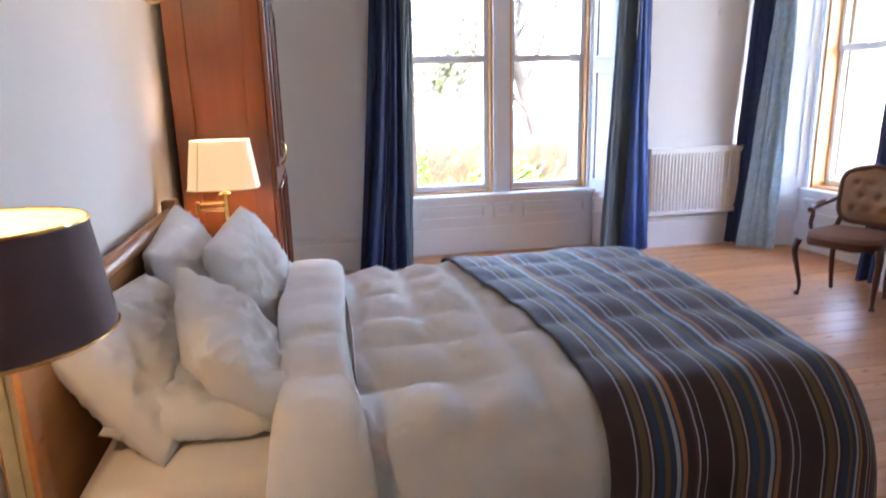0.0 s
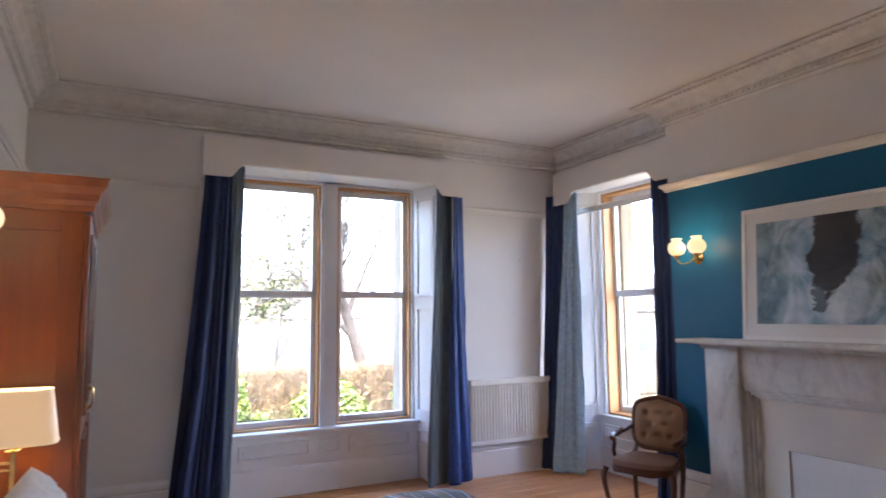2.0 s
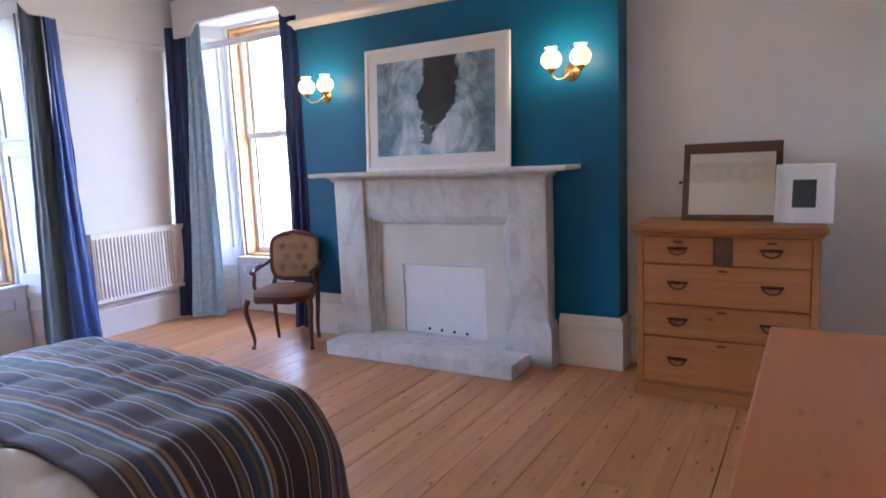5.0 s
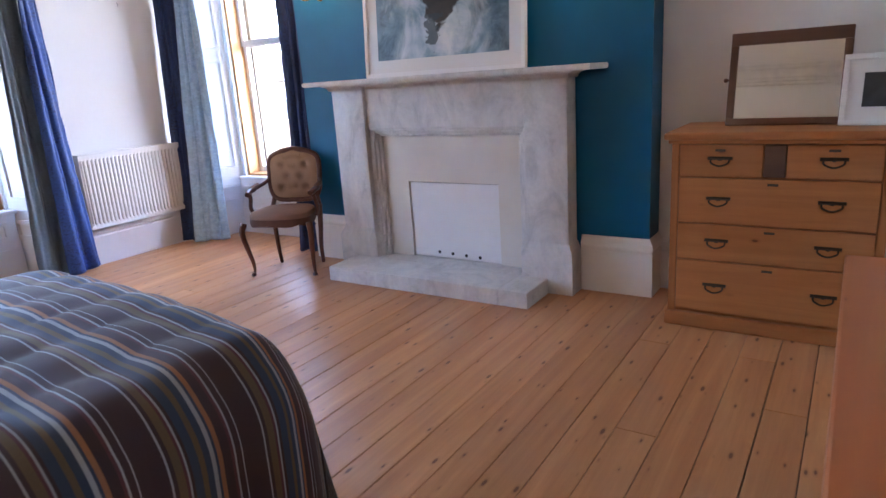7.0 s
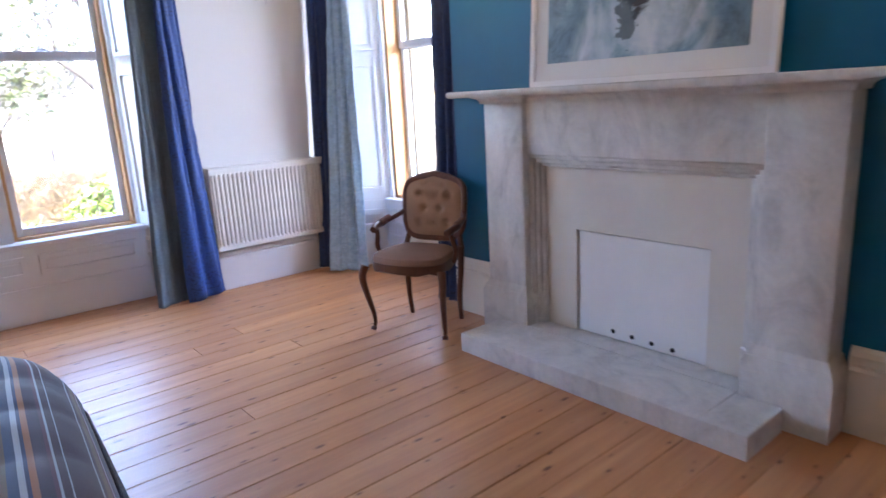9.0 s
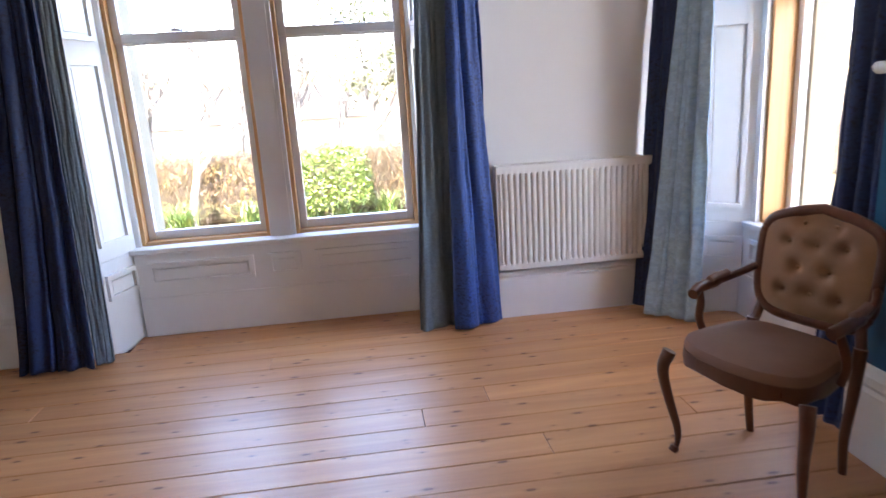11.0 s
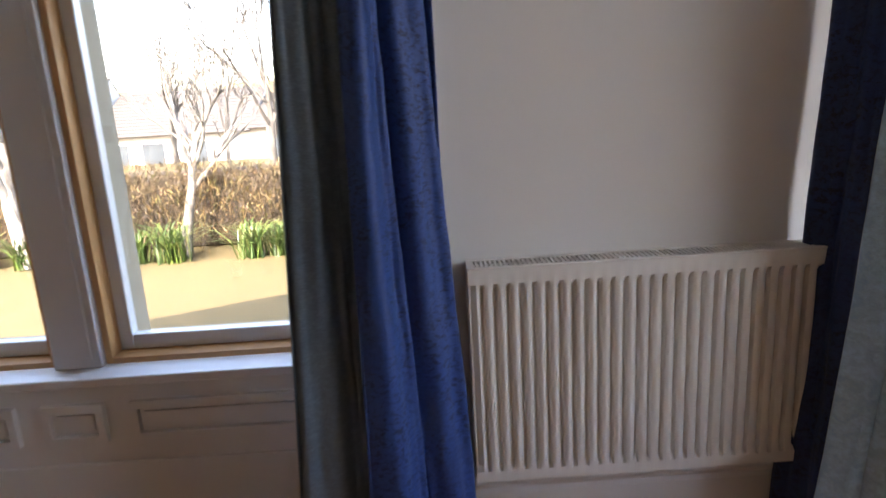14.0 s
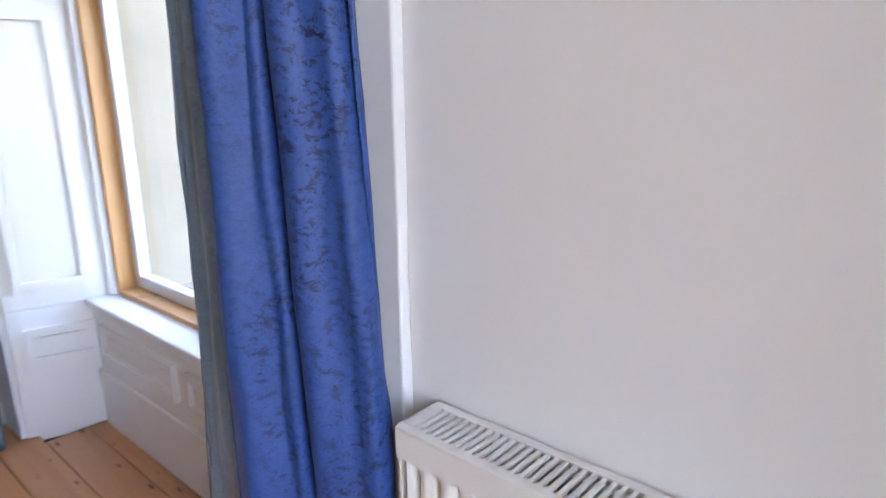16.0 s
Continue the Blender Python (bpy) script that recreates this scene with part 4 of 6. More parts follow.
# ---- radiator ----
def radiator():
    root = thing("radiator", (0, 0, 0), "white ribbed panel radiator with a slotted top grille", "radiator")
    x0, x1, yf, yb, z0, z1 = 3.597, 4.497, 5.442, 5.522, 0.302, 0.885
    n = 27
    pitch = (x1 - x0 - 0.03) / n

    def section(x):
        u = ((x - x0 - 0.015) / pitch) % 1.0
        if x < x0 + 0.015 or x > x1 - 0.015:
            return 0.0
        s = abs(u - 0.5) * 2
        return 0.019 * min(1.0, max(0.0, (s - 0.20) / 0.26))

    xs = [x0]
    for k in range(n):
        for q in (0.10, 0.30, 0.42, 0.58, 0.70, 0.90):
            xs.append(x0 + 0.015 + pitch * (k + q))
    xs.append(x1)
    bm = bmesh.new()
    zs = [(z0, 0.0), (z0 + 0.030, 0.0), (z0 + 0.045, 1.0), (z1 - 0.058, 1.0), (z1 - 0.043, 0.0), (z1 - 0.006, 0.0)]
    rows = []
    for z, k in zs:
        rows.append([bm.verts.new((x, yf + 0.020 - section(x) if k else yf + 0.001, z)) for x in xs])
    for a, b in zip(rows, rows[1:]):
        for i in range(len(xs) - 1):
            bm.faces.new((a[i], a[i + 1], b[i + 1], b[i]))
    part("front_panel", bm, RADIATOR, root, "ribbed front panel", smooth=True, angle=30)
    bm = bmesh.new()
    box(bm, x0, yf + 0.022, z0 + 0.002, x1, yf + 0.027, z1 - 0.008)
    part("panel_body", bm, RADIATOR, root)
    part("rear_panel", a_box(x0 + 0.004, yb - 0.020, z0 + 0.002, x1 - 0.004, yb - 0.008, z1 - 0.010), RADIATOR, root)
    for x in (x0, x1 - 0.003):
        bm = bmesh.new()
        box(bm, x - 0.002, yf + 0.006, z0 + 0.01, x + 0.003, yb, z1, 0.001)
        part("end_panel", bm, RADIATOR, root)
    bm = bmesh.new()
    box(bm, x0, yf, z1 - 0.006, x1, yf + 0.014, z1, 0.002)
    box(bm, x0, yb - 0.010, z1 - 0.006, x1, yb + 0.004, z1, 0.002)
    box(bm, x0, yf + 0.014, z1 - 0.006, x0 + 0.016, yb - 0.010, z1, 0.0)
    box(bm, x1 - 0.016, yf + 0.014, z1 - 0.006, x1, yb - 0.010, z1, 0.0)
    grille = part("grille", bm, RADIATOR, root, "slotted top grille")
    me = bpy.data.meshes.new("bar")
    bm = bmesh.new()
    box(bm, -0.0027, 0, 0, 0.0027, yb - yf - 0.0235, 0.004)
    bm.to_mesh(me)
    bm.free()
    me.materials.append(RADIATOR)
    k = int((x1 - x0 - 0.034) / 0.0118)
    for i in range(k):
        ob = new("bar", me)
        ob.parent = grille
        ob.location = (x0 + 0.016 + 0.0118 * (i + 0.7), yf + 0.0138, z1 - 0.0055)
    bm = bmesh.new()
    grid(bm, lambda u, v: (x0 + 0.02 + (x1 - x0 - 0.04) * u, yf + 0.028 + 0.026 * (round(u * 120) % 2) + 0.0, z0 + 0.03 + (z1 - z0 - 0.05) * v), 120, 1)
    part("fins", bm, RADIATOR, root)
    for x in (x0 + 0.12, x1 - 0.14):
        part("bracket", a_box(x, yb - 0.012, z0 + 0.05, x + 0.03, NY - 0.001, z1 - 0.06), RADIATOR, root)
    bm = bmesh.new()
    tube(bm, [(x1 - 0.03, yf + 0.04, z0 + 0.01), (x1 - 0.03, yf + 0.04, 0.0)], 0.0075, 8)
    part("pipe", bm, RADIATOR, root)
    return root


radiator()
bm = bmesh.new()
tube(bm, [(4.197, NY, 2.02), (4.197, NY - 0.012, 2.02), (4.197, NY - 0.016, 2.0), (4.197, NY - 0.012, 1.99)], 0.003, 6)
tagged(part("wall_hook", bm, STEEL), "small metal hook on the white wall", "hook")


# ---- armchair ----
def armchair():
    root = thing("armchair", (4.148, 3.852, 0), "dark walnut armchair with buttoned tan velvet upholstery", "chair", rz=-68)
    root.scale = (0.95, 0.87, 0.968)
    for s in (-1, 1):
        bm = bmesh.new()
        pts = curve_pts([(s * 0.255, -0.225, 0.40), (s * 0.268, -0.245, 0.33), (s * 0.255, -0.225, 0.22), (s * 0.240, -0.190, 0.10), (s * 0.240, -0.185, 0.035), (s * 0.246, -0.205, 0.0)], 6)
        n = len(pts) - 1
        tube(bm, pts, [0.026 - 0.015 * min(1, i / n * 1.25) + (0.007 if i > n - 4 else 0) for i in range(n + 1)], 10)
        part("front_leg", bm, WALNUT, root, smooth=True)
        bm = bmesh.new()
        pts = curve_pts([(s * 0.195, 0.185, 0.46), (s * 0.190, 0.175, 0.30), (s * 0.180, 0.165, 0.14), (s * 0.176, 0.185, 0.0)], 6)
        n = len(pts) - 1
        tube(bm, pts, [0.022 - 0.008 * i / n for i in range(n + 1)], 10)
        part("rear_leg", bm, WALNUT, root, smooth=True)
        bm = bmesh.new()
        tube(bm, curve_pts([(s * 0.246, -0.03, 0.415), (s * 0.266, -0.045, 0.48), (s * 0.254, -0.055, 0.545), (s * 0.246, -0.075, 0.590)], 6), 0.015, 10)
        part("arm_post", bm, WALNUT, root, smooth=True)
        bm = bmesh.new()
        pts = curve_pts([(s * 0.246, -0.115, 0.590), (s * 0.257, -0.06, 0.604), (s * 0.254, 0.05, 0.612), (s * 0.235, 0.16, 0.630), (s * 0.212, 0.215, 0.650)], 6)
        n = len(pts) - 1
        tube(bm, pts, [0.020 if i < n * 0.5 else 0.014 for i in range(n + 1)], 10)
        part("arm", bm, WALNUT, root, smooth=True)
        bm = bmesh.new()
        tube(bm, curve_pts([(s * 0.252, -0.02, 0.622), (s * 0.255, 0.04, 0.630), (s * 0.245, 0.10, 0.638)], 6), [0.004] + [0.015] * 11 + [0.004], 8)
        part("arm_pad", bm, SEATCLOTH, root, smooth=True)

    def seat_edge(a):
        """Half-plan of the seat: wide and bowed in front, narrower behind."""
        c, s = math.cos(a), math.sin(a)
        y = 0.212 * (abs(s) ** 0.55) * (1 if s > 0 else -1)
        w = 0.252 - 0.052 * (y + 0.25) / 0.45
        x = w * (abs(c) ** 0.45) * (1 if c > 0 else -1)
        return x, y - 0.045 - (0.020 * math.cos(3.14 * x / 0.29) if y < 0 else 0)

    n = 48
    bm = bmesh.new()
    rings = []
    for k, (sc, z) in enumerate(((1.0, 0.385), (1.01, 0.40), (1.0, 0.428), (0.97, 0.430))):
        rings.append([bm.verts.new((seat_edge(2 * math.pi * i / n)[0] * sc, seat_edge(2 * math.pi * i / n)[1] * sc, z - (0.014 * (0.5 + 0.5 * math.cos(9 * 2 * math.pi * i / n)) if k == 0 else 0))) for i in range(n)])
    for r, q in zip(rings, rings[1:]):
        for i in range(n):
            bm.faces.new((r[i], r[(i + 1) % n], q[(i + 1) % n], q[i]))
    bm.faces.new(rings[0][::-1]), bm.faces.new(rings[-1])
    part("seat_rail", bm, WALNUT, root, "carved walnut seat rail", smooth=True)
    bm = bmesh.new()
    rings = []
    for sc, z in ((0.985, 0.425), (0.995, 0.445), (0.97, 0.462), (0.88, 0.474), (0.7, 0.482), (0.45, 0.487), (0.2, 0.489)):
        rings.append([bm.verts.new((seat_edge(2 * math.pi * i / n)[0] * sc, (seat_edge(2 * math.pi * i / n)[1] + 0.045) * sc - 0.045, z)) for i in range(n)])
    for r, q in zip(rings, rings[1:]):
        for i in range(n):
            bm.faces.new((r[i], r[(i + 1) % n], q[(i + 1) % n], q[i]))
    bm.faces.new(rings[-1])
    part("seat", bm, SEATCLOTH, root, "taupe velvet sprung seat", smooth=True)

    def back_pt(a, sc=1.0):
        """Outline of the back: rounded shoulders under a raised crest."""
        c, s = math.cos(a), math.sin(a)
        x = 0.205 * (abs(c) ** 0.42) * (1 if c > 0 else -1) * (1.0 + 0.05 * s)
        z = 0.178 * (abs(s) ** 0.5) * (1 if s > 0 else -1)
        if s > 0:
            z += 0.030 * math.cos(min(1.57, abs(x) / 0.205 * 1.9)) ** 2
        x, z = x * sc, z * sc
        return x, z

    lean = Matrix.Translation((0, 0.235, 0.672)) @ Matrix.Rotation(radians(-9), 4, "X")
    pts = [lean @ Vector((back_pt(2 * math.pi * i / n)[0], 0, back_pt(2 * math.pi * i / n)[1])) for i in range(n + 1)]
    bm = bmesh.new()
    tube(bm, pts, 0.0205, 10)
    part("back_frame", bm, WALNUT, root, "carved walnut back frame", smooth=True)
    for s in (-1, 1):
        bm = bmesh.new()
        tube(bm, [lean @ Vector((s * 0.175, 0, -0.15)), Vector((s * 0.195, 0.190, 0.44))], 0.018, 10)
        part("back_post", bm, WALNUT, root, smooth=True)
    buttons = [(-0.10, 0.085), (0.0, 0.085), (0.10, 0.085), (-0.055, 0.0), (0.055, 0.0), (-0.10, -0.085), (0.0, -0.085), (0.10, -0.085), (-0.055, 0.155), (0.055, 0.155)]

    def pad(u, v):
        a = 2 * math.pi * u
        x, z = back_pt(a, 0.95 * v)
        d = min(math.hypot(x - p, (z - q)) for p, q in buttons)
        y = -0.012 - 0.030 * (1 - v ** 4) + 0.026 * math.exp(-(d / 0.020) ** 2) + 0.006 * math.exp(-(d / 0.05) ** 2)
        return lean @ Vector((x, y, z))

    part("back_pad", grid(bmesh.new(), pad, 72, 24), BACKCLOTH, root, "buttoned tan velvet back pad", smooth=True, angle=180)
    bm = bmesh.new()
    vs = [bm.verts.new(lean @ Vector((back_pt(2 * math.pi * i / n, 0.97)[0], 0.012, back_pt(2 * math.pi * i / n, 0.97)[1]))) for i in range(n)]
    bm.faces.new(vs)
    part("back_cover", bm, BACKCLOTH, root)
    for p, q in buttons:
        bm = bmesh.new()
        bmesh.ops.create_uvsphere(bm, u_segments=8, v_segments=6, radius=0.007)
        bt = part("button", bm, BACKCLOTH, root, smooth=True)
        bt.matrix_basis = lean @ Matrix.Translation((p, -0.014, q))
    return root


armchair()


# ---- bed and what stands round it ----
def uv_grid(bm, fn, nu, nv, thick, uv_fn):
    grid(bm, fn, nu, nv, thick)
    lay = bm.loops.layers.uv.new("stripes")
    bm.verts.index_update()
    row = nv + 1
    half = (nu + 1) * row
    for f in bm.faces:
        for l in f.loops:
            k = l.vert.index % half
            l[lay].uv = uv_fn((k // row) / nu, (k % row) / nv)
    return bm


def stripe_mat():
    m, t, b = node_mat("striped_wool_throw")
    uvn = t.nodes.new("ShaderNodeUVMap")
    uvn.uv_map = "stripes"
    sep = t.nodes.new("ShaderNodeSeparateXYZ")
    link(t, uvn.outputs[0], sep.inputs[0])
    rep = t.nodes.new("ShaderNodeMath")
    rep.operation = "FRACT"
    mul = t.nodes.new("ShaderNodeMath")
    mul.operation = "MULTIPLY"
    mul.inputs[1].default_value = 4.1
    link(t, sep.outputs[0], mul.inputs[0])
    link(t, mul.outputs[0], rep.inputs[0])
    plum, tan, navy, pale, olive, wine = (0.042, 0.023, 0.033), (0.34, 0.15, 0.065), (0.026, 0.050, 0.100), (0.36, 0.39, 0.44), (0.125, 0.092, 0.050), (0.095, 0.030, 0.045)
    seq = [(plum, 8), (pale, 0.7), (plum, 1.2), (olive, 2.4), (wine, 0.9), (pale, 0.7), (plum, 1.0), (navy, 2.6), (olive, 1.8), (navy, 2.2), (pale, 1.4), (navy, 0.8), (tan, 1.6), (plum, 3), (wine, 1.0), (pale, 0.6), (plum, 2.0), (pale, 0.5)]
    total = sum(w for _, w in seq)
    r = t.nodes.new("ShaderNodeValToRGB")
    r.color_ramp.interpolation = "CONSTANT"
    e = r.color_ramp.elements
    while len(e) < len(seq):
        e.new(0.5)
    p = 0.0
    for el, (c, w) in zip(e, seq):
        el.position, el.color = p / total, (*c, 1)
        p += w
    link(t, rep.outputs[0], r.inputs[0])
    v = coords(t)
    f = tex_noise(t, v, 260, 3, 0.6)
    big_ = tex_noise(t, v, 6, 3)
    col = mix(t, 0.5, r.outputs[0], ramp(t, f, [(0.25, (0.6, 0.6, 0.6)), (0.75, (1.0, 1.0, 1.0))]), "MULTIPLY")
    link(t, col, b.inputs["Base Color"])
    b.inputs["Roughness"].default_value = 0.75
    b.inputs["Sheen Weight"].default_value = 0.2
    b.inputs["Sheen Roughness"].default_value = 0.4
    bump(t, b, mix(t, 0.3, big_, f), 0.15, 0.012)
    return m


BY_NEAR, BY_FAR, BED_TOP, BED_FOOT = 1.64, 3.24, 0.625, 2.02


def drape(y_arc, x, z_top, r, y0, y1):
    """A section across the bed: distance along the cloth from the near hem gives (y, z)."""
    side = z_top - 0.20 - r
    flat = (y1 - y0) - 2 * r
    q = r * math.pi / 2
    s = y_arc
    if s < side:
        return y0 - 0.02 * (1 - s / side), 0.20 + s
    s -= side
    if s < q:
        a = s / r
        return y0 + r - r * math.cos(a), z_top - r + r * math.sin(a)
    s -= q
    if s < flat:
        return y0 + r + s, z_top
    s -= flat
    if s < q:
        a = s / r
        return y1 - r + r * math.sin(a), z_top - r + r * math.cos(a)
    s -= q
    return y1 + 0.02 * s / side, z_top - r - s


def cover(x0, x1, r, y0, y1, z_top, lift, wob, seed, foot=0.0):
    """A cloth over the bed from x0 to x1; with foot it runs on over the foot end and hangs."""
    side = z_top - 0.20 - r
    total = 2 * side + (y1 - y0) - 2 * r + math.pi * r
    flat = x1 - x0
    q = math.pi / 2 * r
    length = flat + (q + foot if foot else 0.0)

    def fn(u, v):
        s = u * length
        y, z = drape(v * total, 0, z_top, r, y0, y1)
        if s <= flat or not foot:
            x, drop = x0 + s, 0.0
        elif s <= flat + q:
            a = (s - flat) / r
            x, drop = x1 + r * math.sin(a), r * (1 - math.cos(a))
        else:
            x, drop = x1 + r + 0.20 * (s - flat - q), r + (s - flat - q)
        over = max(0.0, x - x1)
        # corners draw in where foot and side meet
        mid = (y0 + y1) / 2
        edge = min(1.0, max(0.0, (z_top - z) / 0.3))
        if foot and x > x1 - 0.05:
            yy = mid + (y - mid) * (1 - 0.03 * min(1, drop / 0.2))
            k = min(1.0, over / r)
            x -= 0.06 * k * max(0.0, abs(y - mid) / ((y1 - y0) / 2) - 0.62) / 0.38
            y = yy
        z = max(0.06, z - drop)
        crown = 0.040 * max(0.0, 1 - ((y - mid) / ((y1 - y0) / 2)) ** 2)
        w1 = noise.noise((x * 3.1 + seed, y * 2.7, 0.2))
        w2 = noise.noise((x * 8.0, y * 6.5 + seed, 1.1))
        w3 = noise.noise((x * 19.0, y * 14.0, seed))
        puff = abs(math.sin(math.pi * (x + 0.04 * w1) / 0.21)) ** 0.6 * abs(math.sin(math.pi * (y + 0.05 * w1) / 0.24)) ** 0.6
        fade = min(1.0, max(0.0, (x - 1.30) / 0.15))
        n = (wob + (0.3 - wob) * fade) * (0.022 * w1 + 0.018 * w2 + 0.010 * w3 + 0.042 * (puff - 0.25))
        if edge > 0.3:
            n2 = 0.020 * noise.noise((x * 7 + seed, z * 1.5, 4.0)) * edge
            y += n2 * (1 if y > mid else -1)
        return (x, y, z + (crown + n) * (1 - edge * 0.7) + lift * (1 - edge) + (lift * edge * 0))

    return fn, length, total


def bed():
    root = thing("bed", (0, 0, 0), "double pine bed with white linen", "bed")
    for yy in (1.655, 3.185):
        part("headboard_post", a_box(0.115, yy, 0, 0.175, yy + 0.06, 0.975, bev=0.006), HEADWOOD, root, "pine headboard post")
    bm = bmesh.new()
    tube(bm, [(0.145, 1.715, 0.915), (0.145, 3.185, 0.915)], 0.030, 12)
    part("headboard_rail", bm, HEADWOOD, root, "round pine headboard rail", smooth=True)
    part("headboard_panel", a_box(0.132, 1.715, 0.33, 0.156, 3.185, 0.885, bev=0.003), HEADWOOD, root)
    for yy in (1.70, 3.17):
        part("side_rail", a_box(0.175, yy, 0.20, 2.02, yy + 0.03, 0.33, bev=0.004), HEADWOOD, root)
    part("foot_rail", a_box(2.02, 1.70, 0.20, 2.05, 3.20, 0.33, bev=0.004), HEADWOOD, root)
    for yy in (1.70, 3.145):
        part("foot_leg", a_box(1.975, yy, 0, 2.03, yy + 0.055, 0.20, bev=0.004), HEADWOOD, root)
    bm = bmesh.new()
    box(bm, 0.19, 1.69, 0.33, 2.03, 3.20, 0.580, 0.05)
    part("mattress", bm, SHEET, root, "mattress under a cream fitted sheet", smooth=True, angle=60)
    return root


bed()
fn, L, T = cover(0.66, 1.90, 0.17, BY_NEAR, BY_FAR, BED_TOP, 0.0, 1.0, 3.0, 0.22)
tagged(part("duvet", grid(bmesh.new(), fn, 84, 120, 0.02), LINEN, None, smooth=True, angle=180), "puffy white duvet spread over the bed", "duvet")


def fold_fn(u, v):
    """The turned-back end of the duvet: a thick roll across the bed that hangs at the near side."""
    base = cover(0.60, 0.80, 0.15, BY_NEAR - 0.012, BY_FAR + 0.012, BED_TOP, 0.0, 0.6, 7.0)
    p = Vector(base[0](0.5, v))
    mid = (BY_NEAR + BY_FAR) / 2
    a = 2 * math.pi * u
    wx = 0.112 * (1 + 0.12 * noise.noise((v * 5, 1.0, 0.0)))
    wz = 0.030 * (1 + 0.25 * noise.noise((v * 6, 4.0, 0.0)))
    nx = p.x + wx * math.cos(a)
    side = min(1.0, max(0.0, (BED_TOP - p.z) / 0.12))
    sgn = 1 if p.y > mid else -1
    up = wz * math.sin(a) + 0.028
    return (nx + 0.03 * noise.noise((v * 3, a, 0.5)), p.y + sgn * side * max(0.0, up), p.z + (1 - side) * up)


tagged(part("duvet_fold", grid(bmesh.new(), fold_fn, 28, 110), LINEN, None, smooth=True, angle=180), "turned-back white top of the duvet", "duvet")
fn, L, T = cover(1.315, 1.93, 0.19, BY_NEAR - 0.030, BY_FAR + 0.030, BED_TOP, 0.024, 0.3, 3.0, 0.32)


def throw_fn(u, v, fn=fn):
    # the near side of the throw starts further from the pillows than the far side
    x, y, z = fn(u, v)
    k = max(0.0, 1 - u * 2.2)
    return (x + 0.05 * k * math.sin(v * 5) + (0.02 + 0.17 * v) * min(1.0, u * 2), y + 0.05 * max(0.0, v - 0.6) * u, z)


THROW = stripe_mat()
throw = thing("throw", (0, 0, 0), "striped plum and navy wool throw across the bed foot", "blanket")
part("cloth", uv_grid(bmesh.new(), throw_fn, 90, 120, 0.006, lambda u, v, L=L: (u * L, v)), THROW, throw, smooth=True, angle=180)
# Near-black for the knitted border and the shade painted up the hanging end.
HEM_SHADE = cloth("knitted_hem_and_shade", (0.018, 0.010, 0.013), 0.4, 0.85, 0.15, 160, 60, 0.5)


def hem_shade_fn(u, v):
    """Knitted border and hanging end's shade, one dark band just proud of the cloth."""
    x, y, z = throw_fn(0.74 + 0.26 * u, v)
    return (x + 0.008, y, z + 0.003)


part("hem", grid(bmesh.new(), hem_shade_fn, 10, 120, 0.006), HEM_SHADE, throw, "dark band for the knitted border and the shade on the hanging end", smooth=True, angle=180)


def pillow(label, w, h, d, m, seed):
    """A plump pillow with slack corners: width along x, height along y, thickness z."""
    bm = bmesh.new()

    def side(sgn):
        def fn(u, v):
            a, b = 2 * u - 1, 2 * v - 1
            ex, ey = 1 - abs(a) ** 2.3, 1 - abs(b) ** 2.3
            t = (max(0.0, ex) * max(0.0, ey)) ** 0.5
            pinch = 1 - 0.058 * (1 - b * b) ** 0.7 * abs(a) ** 4
            pinch2 = 1 - 0.066 * (1 - a * a) ** 0.7 * abs(b) ** 4
            n = 0.024 * noise.noise((a * 2.4 + seed, b * 2.2, sgn)) + 0.014 * noise.noise((a * 5 + b * 2, b * 3 - a * 2 + seed, sgn)) + 0.013 * ((1 - abs(noise.noise((a * 2.6 - b * 1.8 + seed, b * 1.1 + a * 0.9, sgn * 3 + seed)))) ** 5 - 0.45) + 0.012 * ((1 - abs(noise.noise((a * 5.5 + b * 3.5 + seed, b * 2.2 - a * 1.4, sgn + seed * 2)))) ** 5 - 0.45)
            # creases that run in from the corners
            ray = math.atan2(abs(b) - 1.02, abs(a) - 1.02)
            near = math.exp(-((1 - abs(a)) ** 2 + (1 - abs(b)) ** 2) / 0.30)
            n += 0.011 * near * math.sin(11 * ray + 3 * seed + 2 * sgn)
            cr = 1 - 0.04 * (a * b) ** 4
            return (a * w / 2 * pinch * cr, b * h / 2 * pinch2 * cr, sgn * (d / 2 * t + n * t))
        return fn

    grid(bm, side(1), 64, 52)
    grid(bm, side(-1), 64, 52)
    bmesh.ops.remove_doubles(bm, verts=bm.verts, dist=0.0005)
    bmesh.ops.recalc_face_normals(bm, faces=bm.faces)
    ob = part("pillow", bm, LINEN, None, smooth=True, angle=180)
    ob.matrix_basis = m
    return tagged(ob, label, "pillow", "bed pillows")


def leaning(x, y, z, lean, yaw=0.0, roll=0.0):
    c, s = math.cos(radians(lean)), math.sin(radians(lean))
    m = Matrix(((0, -s, c, x), (1, 0, 0, y), (0, c, s, z), (0, 0, 0, 1)))
    return Matrix.Translation((x, y, z)) @ Matrix.Rotation(radians(yaw), 4, "Z") @ Matrix.Translation((-x, -y, -z)) @ m @ Matrix.Rotation(radians(roll), 4, "Z")


